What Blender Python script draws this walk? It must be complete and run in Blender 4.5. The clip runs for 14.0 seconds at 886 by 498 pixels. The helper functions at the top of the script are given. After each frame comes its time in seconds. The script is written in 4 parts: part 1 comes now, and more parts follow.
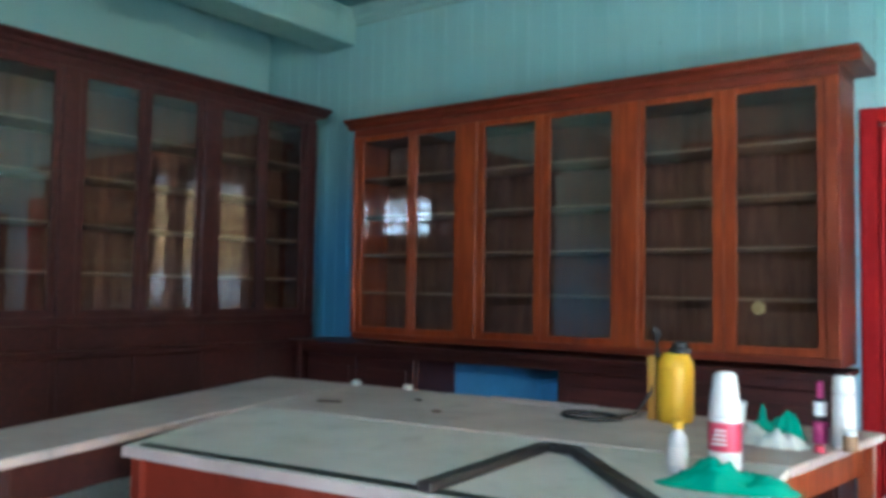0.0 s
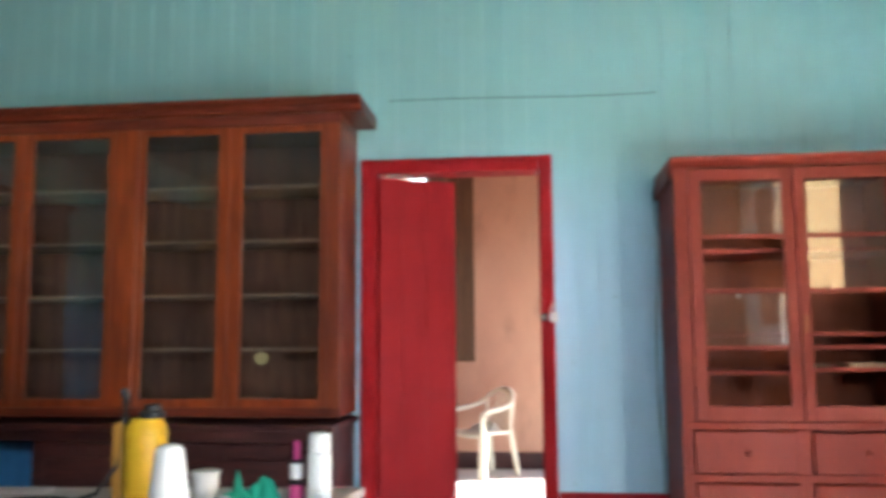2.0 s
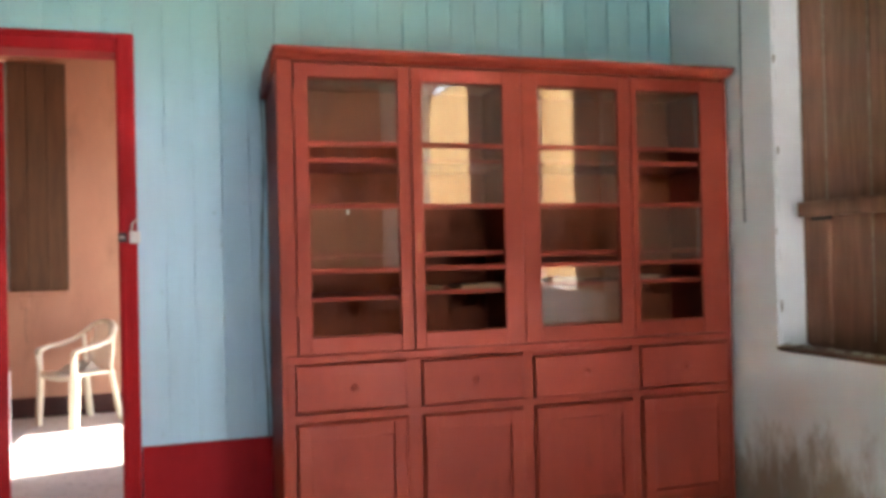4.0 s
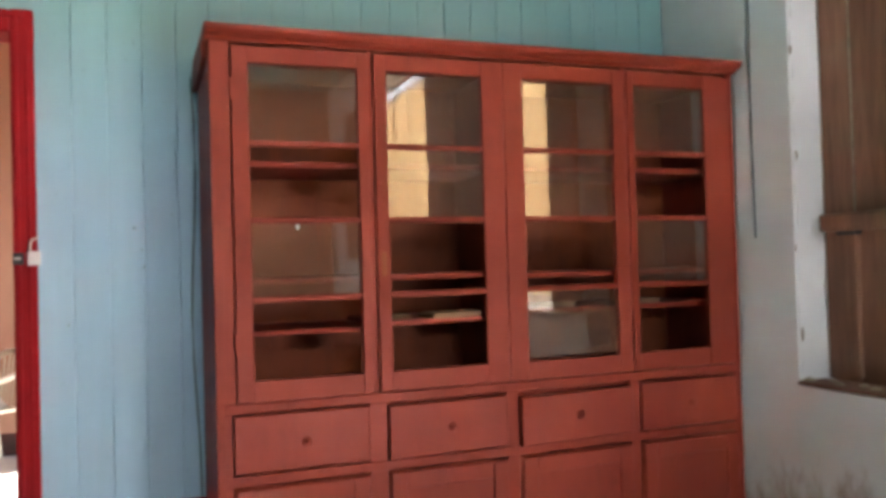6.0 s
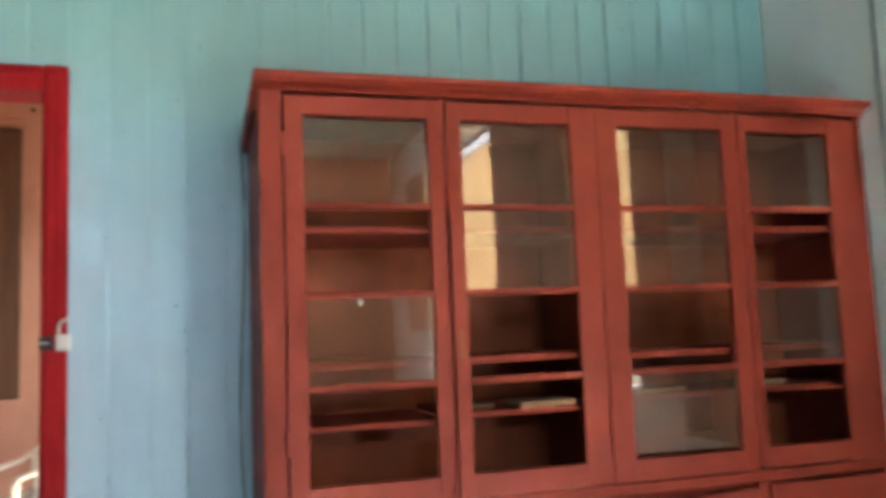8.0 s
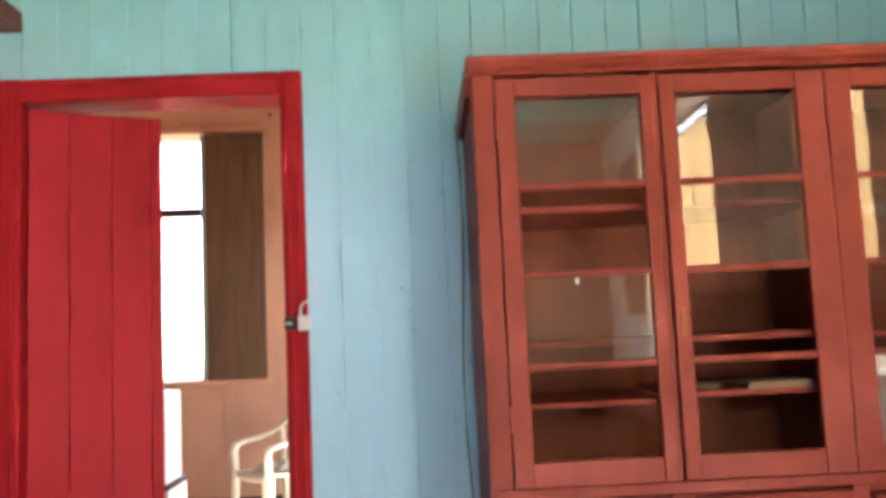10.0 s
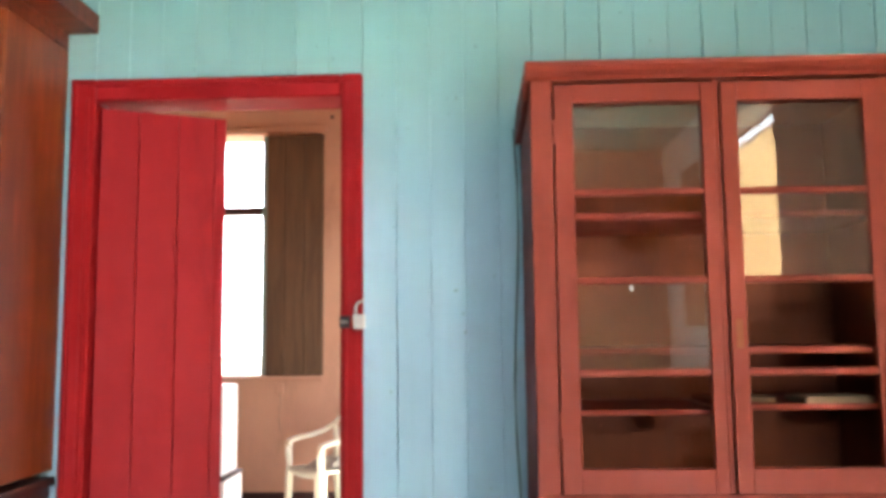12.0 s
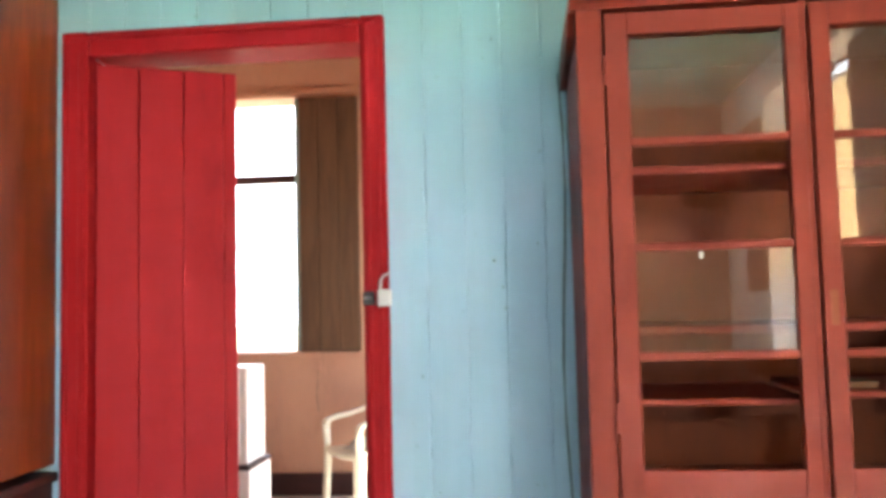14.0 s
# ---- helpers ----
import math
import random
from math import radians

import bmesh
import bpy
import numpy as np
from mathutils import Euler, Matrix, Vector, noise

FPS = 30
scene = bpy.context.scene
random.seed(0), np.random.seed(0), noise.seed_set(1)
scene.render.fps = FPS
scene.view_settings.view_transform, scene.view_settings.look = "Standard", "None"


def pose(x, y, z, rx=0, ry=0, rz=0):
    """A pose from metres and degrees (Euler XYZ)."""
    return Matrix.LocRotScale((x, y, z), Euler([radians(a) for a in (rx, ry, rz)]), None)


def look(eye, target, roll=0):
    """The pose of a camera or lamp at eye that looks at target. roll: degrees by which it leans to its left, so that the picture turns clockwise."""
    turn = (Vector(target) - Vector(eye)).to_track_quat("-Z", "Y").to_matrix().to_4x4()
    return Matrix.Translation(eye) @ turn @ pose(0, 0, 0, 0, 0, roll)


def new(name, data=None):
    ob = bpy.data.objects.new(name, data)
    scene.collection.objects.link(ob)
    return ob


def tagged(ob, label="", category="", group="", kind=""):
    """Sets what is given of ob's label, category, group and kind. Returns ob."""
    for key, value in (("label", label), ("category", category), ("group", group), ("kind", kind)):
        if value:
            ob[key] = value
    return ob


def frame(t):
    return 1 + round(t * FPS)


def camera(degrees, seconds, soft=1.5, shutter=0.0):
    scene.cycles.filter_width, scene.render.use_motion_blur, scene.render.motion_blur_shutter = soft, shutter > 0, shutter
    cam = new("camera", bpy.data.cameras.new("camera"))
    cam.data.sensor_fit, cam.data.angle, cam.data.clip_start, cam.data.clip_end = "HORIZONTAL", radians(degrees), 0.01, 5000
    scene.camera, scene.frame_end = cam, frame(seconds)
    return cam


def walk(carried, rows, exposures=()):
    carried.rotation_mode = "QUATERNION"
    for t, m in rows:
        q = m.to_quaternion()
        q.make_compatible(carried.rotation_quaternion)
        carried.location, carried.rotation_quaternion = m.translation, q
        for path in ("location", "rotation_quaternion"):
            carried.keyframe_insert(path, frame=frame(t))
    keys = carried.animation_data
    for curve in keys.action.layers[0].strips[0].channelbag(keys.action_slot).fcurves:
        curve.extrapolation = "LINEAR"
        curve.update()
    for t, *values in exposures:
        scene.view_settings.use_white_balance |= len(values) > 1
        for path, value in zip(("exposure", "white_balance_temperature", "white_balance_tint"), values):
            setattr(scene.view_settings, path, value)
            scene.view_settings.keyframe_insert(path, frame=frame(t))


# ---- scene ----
cam = camera(56.2, 14.0, 4.0, 0.5)
EXPOSURE = 3.0
PATH = [
    (0, (0.142, -0.111, 1.122), (-1.052, 1.49, 1.226), 0.9),
    (0.5, (0.196, 0.018, 1.115), (-0.88, 1.699, 1.26), -1.3),
    (1, (0.215, 0.114, 1.116), (-0.645, 1.908, 1.32), -1.25),
    (1.2, (0.236, 0.175, 1.088), (-0.525, 2.01, 1.32), -1.15),
    (1.5, (0.277, 0.2, 1.117), (-0.281, 2.108, 1.34), -0.65),
    (2, (0.233, 0.382, 1.149), (0.014, 2.358, 1.369), -0.4),
    (2.1, (0.226, 0.42, 1.156), (0.073, 2.403, 1.363), -0.4),
    (2.5, (0.263, 0.568, 1.146), (0.384, 2.558, 1.303), -1.72),
    (3, (0.391, 0.726, 1.118), (0.748, 2.688, 1.268), -0.9),
    (3.5, (0.54, 0.907, 1.17), (1.015, 2.848, 1.237), 0.5),
    (3.7, (0.565, 0.974, 1.158), (1.087, 2.904, 1.181), -0.2),
    (5.8, (0.639, 1.628, 1.212), (1.355, 3.495, 1.242), -2.2),
    (6, (0.681, 1.684, 1.208), (1.382, 3.556, 1.248), -1.6),
    (6.5, (0.727, 1.825, 1.214), (1.461, 3.685, 1.266), -1.3),
    (7, (0.714, 2.007, 1.222), (1.598, 3.796, 1.345), -1.8),
    (7.5, (0.744, 2.093, 1.232), (1.528, 3.925, 1.4), -2.9),
    (8, (0.758, 2.148, 1.25), (1.328, 4.052, 1.458), -2.3),
    (8.5, (0.775, 2.158, 1.218), (1.052, 4.128, 1.423), -2.64),
    (9, (0.764, 2.152, 1.218), (0.896, 4.138, 1.402), -2.1),
    (9.2, (0.752, 2.141, 1.221), (0.858, 4.129, 1.406), -2.25),
    (11.3, (0.745, 2.108, 1.226), (0.733, 4.096, 1.446), -2.4),
    (11.5, (0.747, 2.105, 1.222), (0.699, 4.092, 1.44), -2.4),
    (12, (0.757, 2.098, 1.216), (0.684, 4.085, 1.429), -0.6),
    (12.5, (0.776, 2.122, 1.207), (0.781, 4.113, 1.403), -1.73),
    (13, (0.837, 2.151, 1.213), (0.808, 4.139, 1.431), -0.2),
    (13.5, (0.83, 2.252, 1.214), (0.687, 4.238, 1.4), -0.6),
    (14, (0.79, 2.482, 1.247), (0.594, 4.469, 1.384), -1.4),
]
LIGHTING = [(0.0, 0.2, 5150, 8), (1.0, 0.1, 5350, 10), (2.0, 0.03, 5800, 14), (3.0, 0.03, 6450, 21), (7.0, -0.2, 6350, 19), (8.5, 0.02, 6300, 15), (11.5, 0.27, 6250, 11), (14.0, 0.27, 6250, 11)]
walk(cam, [(t, look(e, g, r)) for t, e, g, r in PATH], [(t, EXPOSURE + s, k, tint) for t, s, k, tint in LIGHTING])

# ---- world, sun, lamps ----
world = bpy.data.worlds.new("sky")
scene.world = world
world.use_nodes = True
wn = world.node_tree
sky = wn.nodes.new("ShaderNodeTexSky")
sky.sky_type, sky.sun_disc = "NISHITA", False
SUN_UP, SUN_AZ = radians(48), radians(10)
sky.sun_elevation, sky.sun_rotation = SUN_UP, radians(90) - SUN_AZ
wn.links.new(sky.outputs[0], wn.nodes["Background"].inputs[0])
wn.nodes["Background"].inputs[1].default_value = 0.12

sun_data = bpy.data.lights.new("sun", "SUN")
sun_data.energy, sun_data.angle, sun_data.color = 5.0, radians(0.5), (1.0, 0.94, 0.85)
sun = new("sun", sun_data)
toward = Vector((math.cos(SUN_UP) * math.cos(SUN_AZ), math.cos(SUN_UP) * math.sin(SUN_AZ), math.sin(SUN_UP)))
sun.matrix_world = look(toward * 30, (0, 0, 0))


def opening_lamp(name, eye, target, w, h, watts, colour, spread):
    d = bpy.data.lights.new(name, "AREA")
    d.shape, d.size, d.size_y, d.energy, d.color = "RECTANGLE", w, h, watts, colour
    d.spread = radians(spread)
    o = new(name, d)
    o.matrix_world = look(eye, target)
    return o


# lamps added in the openings for daylight: one aimed down under the tall window's curtain to make an unseen floor pool
# that bounces, one low through its foot, and one in the high rear window
opening_lamp("window_fill_lamp", (3.40, 0.10, 1.15), (2.25, 1.25, -0.17), 0.7, 0.35, 88, (0.84, 0.93, 1.0), 42)
opening_lamp("window_fill_lamp", (3.46, -0.45, 0.10), (-0.6, 4.6, 1.2), 1.4, 0.34, 6, (0.79, 0.905, 1.0), 150)
opening_lamp("window_fill_lamp", (0.97, -3.58, 2.65), (0.0, 0.6, 0.9), 1.9, 0.65, 15, (0.82, 0.92, 1.0), 180)


# ---- materials ----
def material(name, build):
    m = bpy.data.materials.new(name)
    m.use_nodes = True
    nt = m.node_tree
    b = nt.nodes["Principled BSDF"]
    build(nt, b)
    return m


def mixed(nt, fac, a, b, blend="MIX"):
    n = nt.nodes.new("ShaderNodeMix")
    n.data_type, n.blend_type = "RGBA", blend
    for sock, v in ((n.inputs[0], fac), (n.inputs[6], a), (n.inputs[7], b)):
        if isinstance(v, (tuple, float, int)):
            sock.default_value = (*v, 1.0) if isinstance(v, tuple) and len(v) == 3 else v
        else:
            nt.links.new(v, sock)
    return n.outputs[2]


def ramp(nt, fac, lo, hi):
    n = nt.nodes.new("ShaderNodeMapRange")
    n.interpolation_type = "SMOOTHSTEP"
    n.inputs[1].default_value, n.inputs[2].default_value = lo, hi
    nt.links.new(fac, n.inputs[0])
    return n.outputs[0]


def noise_out(nt, scale, stretch=(1, 1, 1), detail=4.0, rough=0.55, world=True, distort=0.0):
    """Noise in metres of the world, stretched along an axis."""
    mp = nt.nodes.new("ShaderNodeMapping")
    mp.inputs["Scale"].default_value = stretch
    if world:
        nt.links.new(nt.nodes.new("ShaderNodeNewGeometry").outputs["Position"], mp.inputs[0])
    else:
        nt.links.new(nt.nodes.new("ShaderNodeTexCoord").outputs["Object"], mp.inputs[0])
    n = nt.nodes.new("ShaderNodeTexNoise")
    n.inputs["Scale"].default_value, n.inputs["Detail"].default_value = scale, detail
    n.inputs["Roughness"].default_value, n.inputs["Distortion"].default_value = rough, distort
    nt.links.new(mp.outputs[0], n.inputs[0])
    return n.outputs["Fac"]


def bumped(nt, b, height, strength=0.3, distance=0.004):
    n = nt.nodes.new("ShaderNodeBump")
    n.inputs["Strength"].default_value, n.inputs["Distance"].default_value = strength, distance
    nt.links.new(height, n.inputs["Height"])
    nt.links.new(n.outputs[0], b.inputs["Normal"])


def vary(nt, fac, lo, hi):
    n = nt.nodes.new("ShaderNodeMapRange")
    n.inputs[3].default_value, n.inputs[4].default_value = lo, hi
    nt.links.new(fac, n.inputs[0])
    return n.outputs[0]


def paint(name, colour, dark, rough=0.5, worn=None, stretch=(1, 1, 0.15), lo=0.45, hi=0.75, bump=0.25, spec=0.4):
    """Brushed paint: broad tone changes, streaks along the brush, and small worn spots."""
    def build(nt, b):
        broad = noise_out(nt, 2.2, (1, 1, 0.5))
        streak = noise_out(nt, 30, stretch, 5, 0.6)
        c = mixed(nt, ramp(nt, broad, 0.3, 0.75), colour, dark)
        c = mixed(nt, vary(nt, streak, 0.0, 0.35), c, tuple(v * 0.72 for v in dark))
        if worn:
            spots = noise_out(nt, 14, (1, 1, 0.6), 8, 0.7)
            c = mixed(nt, ramp(nt, spots, lo + 0.2, hi), c, worn)
        grime = noise_out(nt, 5.5, (1, 1, 0.35), 8, 0.68)
        c = mixed(nt, vary(nt, ramp(nt, grime, 0.5, 0.78), 0.0, 0.55), c, tuple(v * 0.5 for v in dark))
        chips = noise_out(nt, 75, (1, 1, 1), 3, 0.5)
        c = mixed(nt, vary(nt, ramp(nt, chips, 0.70, 0.76), 0.0, 0.6), c, tuple(min(1.0, v * 1.5 + 0.02) for v in colour))
        rnd = nt.nodes.new("ShaderNodeObjectInfo").outputs["Random"]
        c = mixed(nt, vary(nt, rnd, 0.0, 0.22), c, tuple(v * 0.75 for v in colour))
        nt.links.new(c, b.inputs["Base Color"])
        nt.links.new(vary(nt, grime, rough - 0.14, rough + 0.16), b.inputs["Roughness"])
        b.inputs["Specular IOR Level"].default_value = spec
        bumped(nt, b, streak, bump, 0.002)
    return material(name, build)


def wood(name, light, dark, rough=0.4, grain_axis="z", scale=1.0, spec=0.5, coat=0.0):
    st = {"z": (9, 9, 0.7), "x": (0.7, 9, 9), "y": (9, 0.7, 9)}[grain_axis]
    def build(nt, b):
        grain = noise_out(nt, 3.2 * scale, st, 7, 0.62, distort=0.6)
        fine = noise_out(nt, 14 * scale, st, 3, 0.5)
        broad = noise_out(nt, 1.7, (1, 1, 0.6))
        c = mixed(nt, ramp(nt, grain, 0.3, 0.7), light, dark)
        c = mixed(nt, vary(nt, fine, 0.0, 0.4), c, tuple(v * 0.5 for v in dark))
        c = mixed(nt, ramp(nt, broad, 0.45, 0.8), c, tuple(v * 0.7 for v in dark))
        nt.links.new(c, b.inputs["Base Color"])
        nt.links.new(vary(nt, broad, rough - 0.08, rough + 0.15), b.inputs["Roughness"])
        b.inputs["Specular IOR Level"].default_value = spec
        b.inputs["Coat Weight"].default_value = coat
        b.inputs["Coat Roughness"].default_value = 0.18
        bumped(nt, b, fine, 0.2, 0.002)
    return material(name, build)


def wall_paint_lit_low(nt, b):
    """Turquoise above, sky blue below about breast height, brushed on boards; grime in streaks. The low blue also
    carries light in its colour.
    """
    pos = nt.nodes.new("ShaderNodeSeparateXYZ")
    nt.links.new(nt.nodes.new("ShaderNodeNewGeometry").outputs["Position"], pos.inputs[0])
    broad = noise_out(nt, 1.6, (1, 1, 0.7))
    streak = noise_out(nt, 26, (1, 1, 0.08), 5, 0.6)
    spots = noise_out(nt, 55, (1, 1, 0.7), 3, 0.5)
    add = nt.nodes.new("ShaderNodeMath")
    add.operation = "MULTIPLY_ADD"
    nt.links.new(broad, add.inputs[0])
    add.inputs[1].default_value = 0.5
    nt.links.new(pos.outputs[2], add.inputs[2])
    # low blue is paled for the stronger light there, put into the colour
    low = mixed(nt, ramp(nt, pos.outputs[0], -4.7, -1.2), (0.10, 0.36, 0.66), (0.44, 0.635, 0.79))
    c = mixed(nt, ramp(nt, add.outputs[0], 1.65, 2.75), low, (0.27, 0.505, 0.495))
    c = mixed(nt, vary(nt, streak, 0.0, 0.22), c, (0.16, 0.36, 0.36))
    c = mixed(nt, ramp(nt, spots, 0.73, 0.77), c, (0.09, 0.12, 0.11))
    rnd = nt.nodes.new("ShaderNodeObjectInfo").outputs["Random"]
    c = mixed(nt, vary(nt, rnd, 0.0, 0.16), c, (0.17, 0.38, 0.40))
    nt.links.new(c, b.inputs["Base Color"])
    nt.links.new(vary(nt, broad, 0.42, 0.6), b.inputs["Roughness"])
    bumped(nt, b, streak, 0.25, 0.003)


M_TEAL = material("turquoise_paint_lit_low", wall_paint_lit_low)


def plaster(nt, b):
    broad = noise_out(nt, 1.3)
    mid = noise_out(nt, 6, (1, 1, 0.5), 8, 0.65)
    fine = noise_out(nt, 60, (1, 1, 1), 4, 0.6)
    c = mixed(nt, ramp(nt, broad, 0.35, 0.75), (0.87, 0.87, 0.86), (0.77, 0.77, 0.77))
    c = mixed(nt, ramp(nt, mid, 0.64, 0.80), c, (0.48, 0.44, 0.39))
    pos = nt.nodes.new("ShaderNodeSeparateXYZ")
    nt.links.new(nt.nodes.new("ShaderNodeNewGeometry").outputs["Position"], pos.inputs[0])
    low = nt.nodes.new("ShaderNodeMath")
    low.operation = "MULTIPLY_ADD"
    nt.links.new(mid, low.inputs[0])
    low.inputs[1].default_value = -1.1
    nt.links.new(pos.outputs[2], low.inputs[2])
    c = mixed(nt, ramp(nt, low.outputs[0], -0.2, -0.55), c, (0.36, 0.27, 0.20))
    nt.links.new(c, b.inputs["Base Color"])
    b.inputs["Roughness"].default_value = 0.85
    bumped(nt, b, fine, 0.35, 0.004)


M_PLASTER = material("white_plaster", plaster)


def dusty_floor(nt, b):
    broad = noise_out(nt, 1.1)
    fine = noise_out(nt, 24, (1, 1, 1), 6, 0.65)
    c = mixed(nt, ramp(nt, broad, 0.3, 0.7), (0.50, 0.48, 0.44), (0.38, 0.36, 0.32))
    c = mixed(nt, ramp(nt, fine, 0.5, 0.75), c, (0.22, 0.18, 0.14))
    nt.links.new(c, b.inputs["Base Color"])
    b.inputs["Roughness"].default_value = 0.7
    bumped(nt, b, fine, 0.3, 0.004)


M_FLOOR = material("worn_cement_floor", dusty_floor)
M_CEIL = paint("ceiling_paint", (0.22, 0.40, 0.38), (0.16, 0.32, 0.31), 0.6, None, (1, 0.15, 1))
M_CREAM = paint("beam_paint", (0.30, 0.52, 0.50), (0.24, 0.44, 0.42), 0.5, (0.2, 0.3, 0.28), (1, 0.15, 1))
M_RED = paint("red_gloss_paint", (0.37, 0.014, 0.017), (0.29, 0.010, 0.013), 0.5, (0.2, 0.014, 0.014), spec=0.08)
M_TERRA = paint("terracotta_gloss_paint", (0.245, 0.036, 0.017), (0.185, 0.025, 0.013), 0.52, (0.12, 0.028, 0.016), spec=0.17)
M_TERRA_IN = paint("cabinet_inside_paint", (0.27, 0.060, 0.010), (0.14, 0.030, 0.007), 0.65, (0.07, 0.030, 0.016))
M_VARNISH = wood("varnished_hardwood", (0.33, 0.062, 0.010), (0.17, 0.028, 0.006), 0.38, "z", 1.0, 0.35, 0.1)
M_VARNISH_X = wood("varnished_rail_wood", (0.22, 0.036, 0.012), (0.10, 0.017, 0.007), 0.4, "x", 1.0, 0.35, 0.1)
M_DARKWOOD = wood("dark_stained_wood", (0.075, 0.018, 0.014), (0.034, 0.010, 0.009), 0.45, "x", 1.0, 0.35, 0.08)
M_INSIDE = wood("bare_inside_wood", (0.19, 0.095, 0.06), (0.10, 0.05, 0.034), 0.75, "z", 0.7, 0.2)
M_SHELF = wood("shelf_edge_wood", (0.36, 0.26, 0.18), (0.22, 0.14, 0.095), 0.6, "x", 0.8, 0.3)
M_SHUTTER = wood("weathered_brown_shutter", (0.30, 0.14, 0.08), (0.18, 0.085, 0.05), 0.65, "z", 0.9, 0.3)
# brown shutter wood with the shade beside the bright window put into its colour
M_SHUTTER_SHADED = wood("shaded_brown_shutter", (0.15, 0.085, 0.045), (0.09, 0.05, 0.028), 0.65, "z", 0.9, 0.25)
M_PINK = paint("salmon_wall_paint", (0.56, 0.32, 0.205), (0.47, 0.25, 0.165), 0.6, (0.36, 0.2, 0.15), (1, 1, 0.3))
M_TOP = paint("worn_grey_laminate", (0.74, 0.71, 0.68), (0.56, 0.53, 0.50), 0.5, (0.26, 0.21, 0.18), (1, 1, 1), 0.42, 0.8)
M_TOPWOOD = paint("dusty_table_wood", (0.58, 0.50, 0.48), (0.44, 0.36, 0.34), 0.55, (0.14, 0.08, 0.06), (0.2, 1, 1), 0.42, 0.8)
M_TRIM = paint("black_green_edging", (0.02, 0.024, 0.02), (0.03, 0.03, 0.026), 0.45, (0.1, 0.09, 0.08), (0.2, 1, 1))
M_BLUE = paint("blue_paint", (0.10, 0.36, 0.70), (0.08, 0.29, 0.58), 0.5, (0.06, 0.2, 0.4))
M_IRON = paint("dark_iron", (0.045, 0.04, 0.04), (0.025, 0.022, 0.022), 0.5, (0.12, 0.06, 0.04))


def plain(name, colour, rough=0.5, metal=0.0, spec=0.5, noise_amt=0.15):
    def build(nt, b):
        n = noise_out(nt, 18, (1, 1, 1), 5, 0.6)
        c = mixed(nt, vary(nt, n, 0.0, noise_amt * 2), colour, tuple(v * 0.6 for v in colour))
        nt.links.new(c, b.inputs["Base Color"])
        nt.links.new(vary(nt, n, rough - 0.06, rough + 0.1), b.inputs["Roughness"])
        b.inputs["Metallic"].default_value = metal
        b.inputs["Specular IOR Level"].default_value = spec
    return material(name, build)


M_BRASS = plain("tarnished_brass", (0.35, 0.24, 0.10), 0.4, 0.9)
M_STEEL = plain("padlock_steel", (0.62, 0.60, 0.56), 0.35, 0.8)
M_WHITE = plain("white_plastic", (0.80, 0.80, 0.78), 0.4, 0.0, 0.5, 0.05)
M_CHAIR = plain("cream_white_plastic", (0.72, 0.68, 0.52), 0.4, 0.0, 0.5, 0.08)
M_YELLOW = plain("yellow_plastic", (0.80, 0.46, 0.015), 0.42, 0.0, 0.5, 0.12)
M_GRIP = plain("dull_amber_plastic", (0.50, 0.26, 0.04), 0.5, 0.0, 0.4, 0.25)
M_BLACK = plain("black_rubber", (0.02, 0.02, 0.02), 0.5)
M_LABEL = plain("red_label", (0.55, 0.04, 0.09), 0.5)
M_PINKP = plain("pink_plastic", (0.55, 0.05, 0.22), 0.4)
M_GREEN = plain("green_cloth", (0.03, 0.36, 0.24), 0.75, 0.0, 0.2, 0.2)
M_BAG = plain("pale_plastic_bag", (0.66, 0.70, 0.68), 0.4, 0.0, 0.5, 0.12)
M_CLEAR = plain("cloudy_plastic", (0.70, 0.72, 0.72), 0.3)
M_CHAIRBAG = plain("mottled_plastic_bag", (0.45, 0.42, 0.33), 0.4, 0.0, 0.5, 0.5)
M_PAPER = plain("yellowed_paper", (0.27, 0.17, 0.10), 0.8, 0.0, 0.2)
M_STICKER = plain("yellowed_sticker", (0.26, 0.20, 0.09), 0.6, 0.0, 0.3)
M_CABLE = plain("dark_cable", (0.05, 0.07, 0.07), 0.6)
M_RUBBLE = plain("crumbled_plaster", (0.42, 0.36, 0.28), 0.9, 0.0, 0.2, 0.4)
M_GROUND = plain("dry_earth", (0.42, 0.34, 0.24), 0.9, 0.0, 0.2, 0.3)


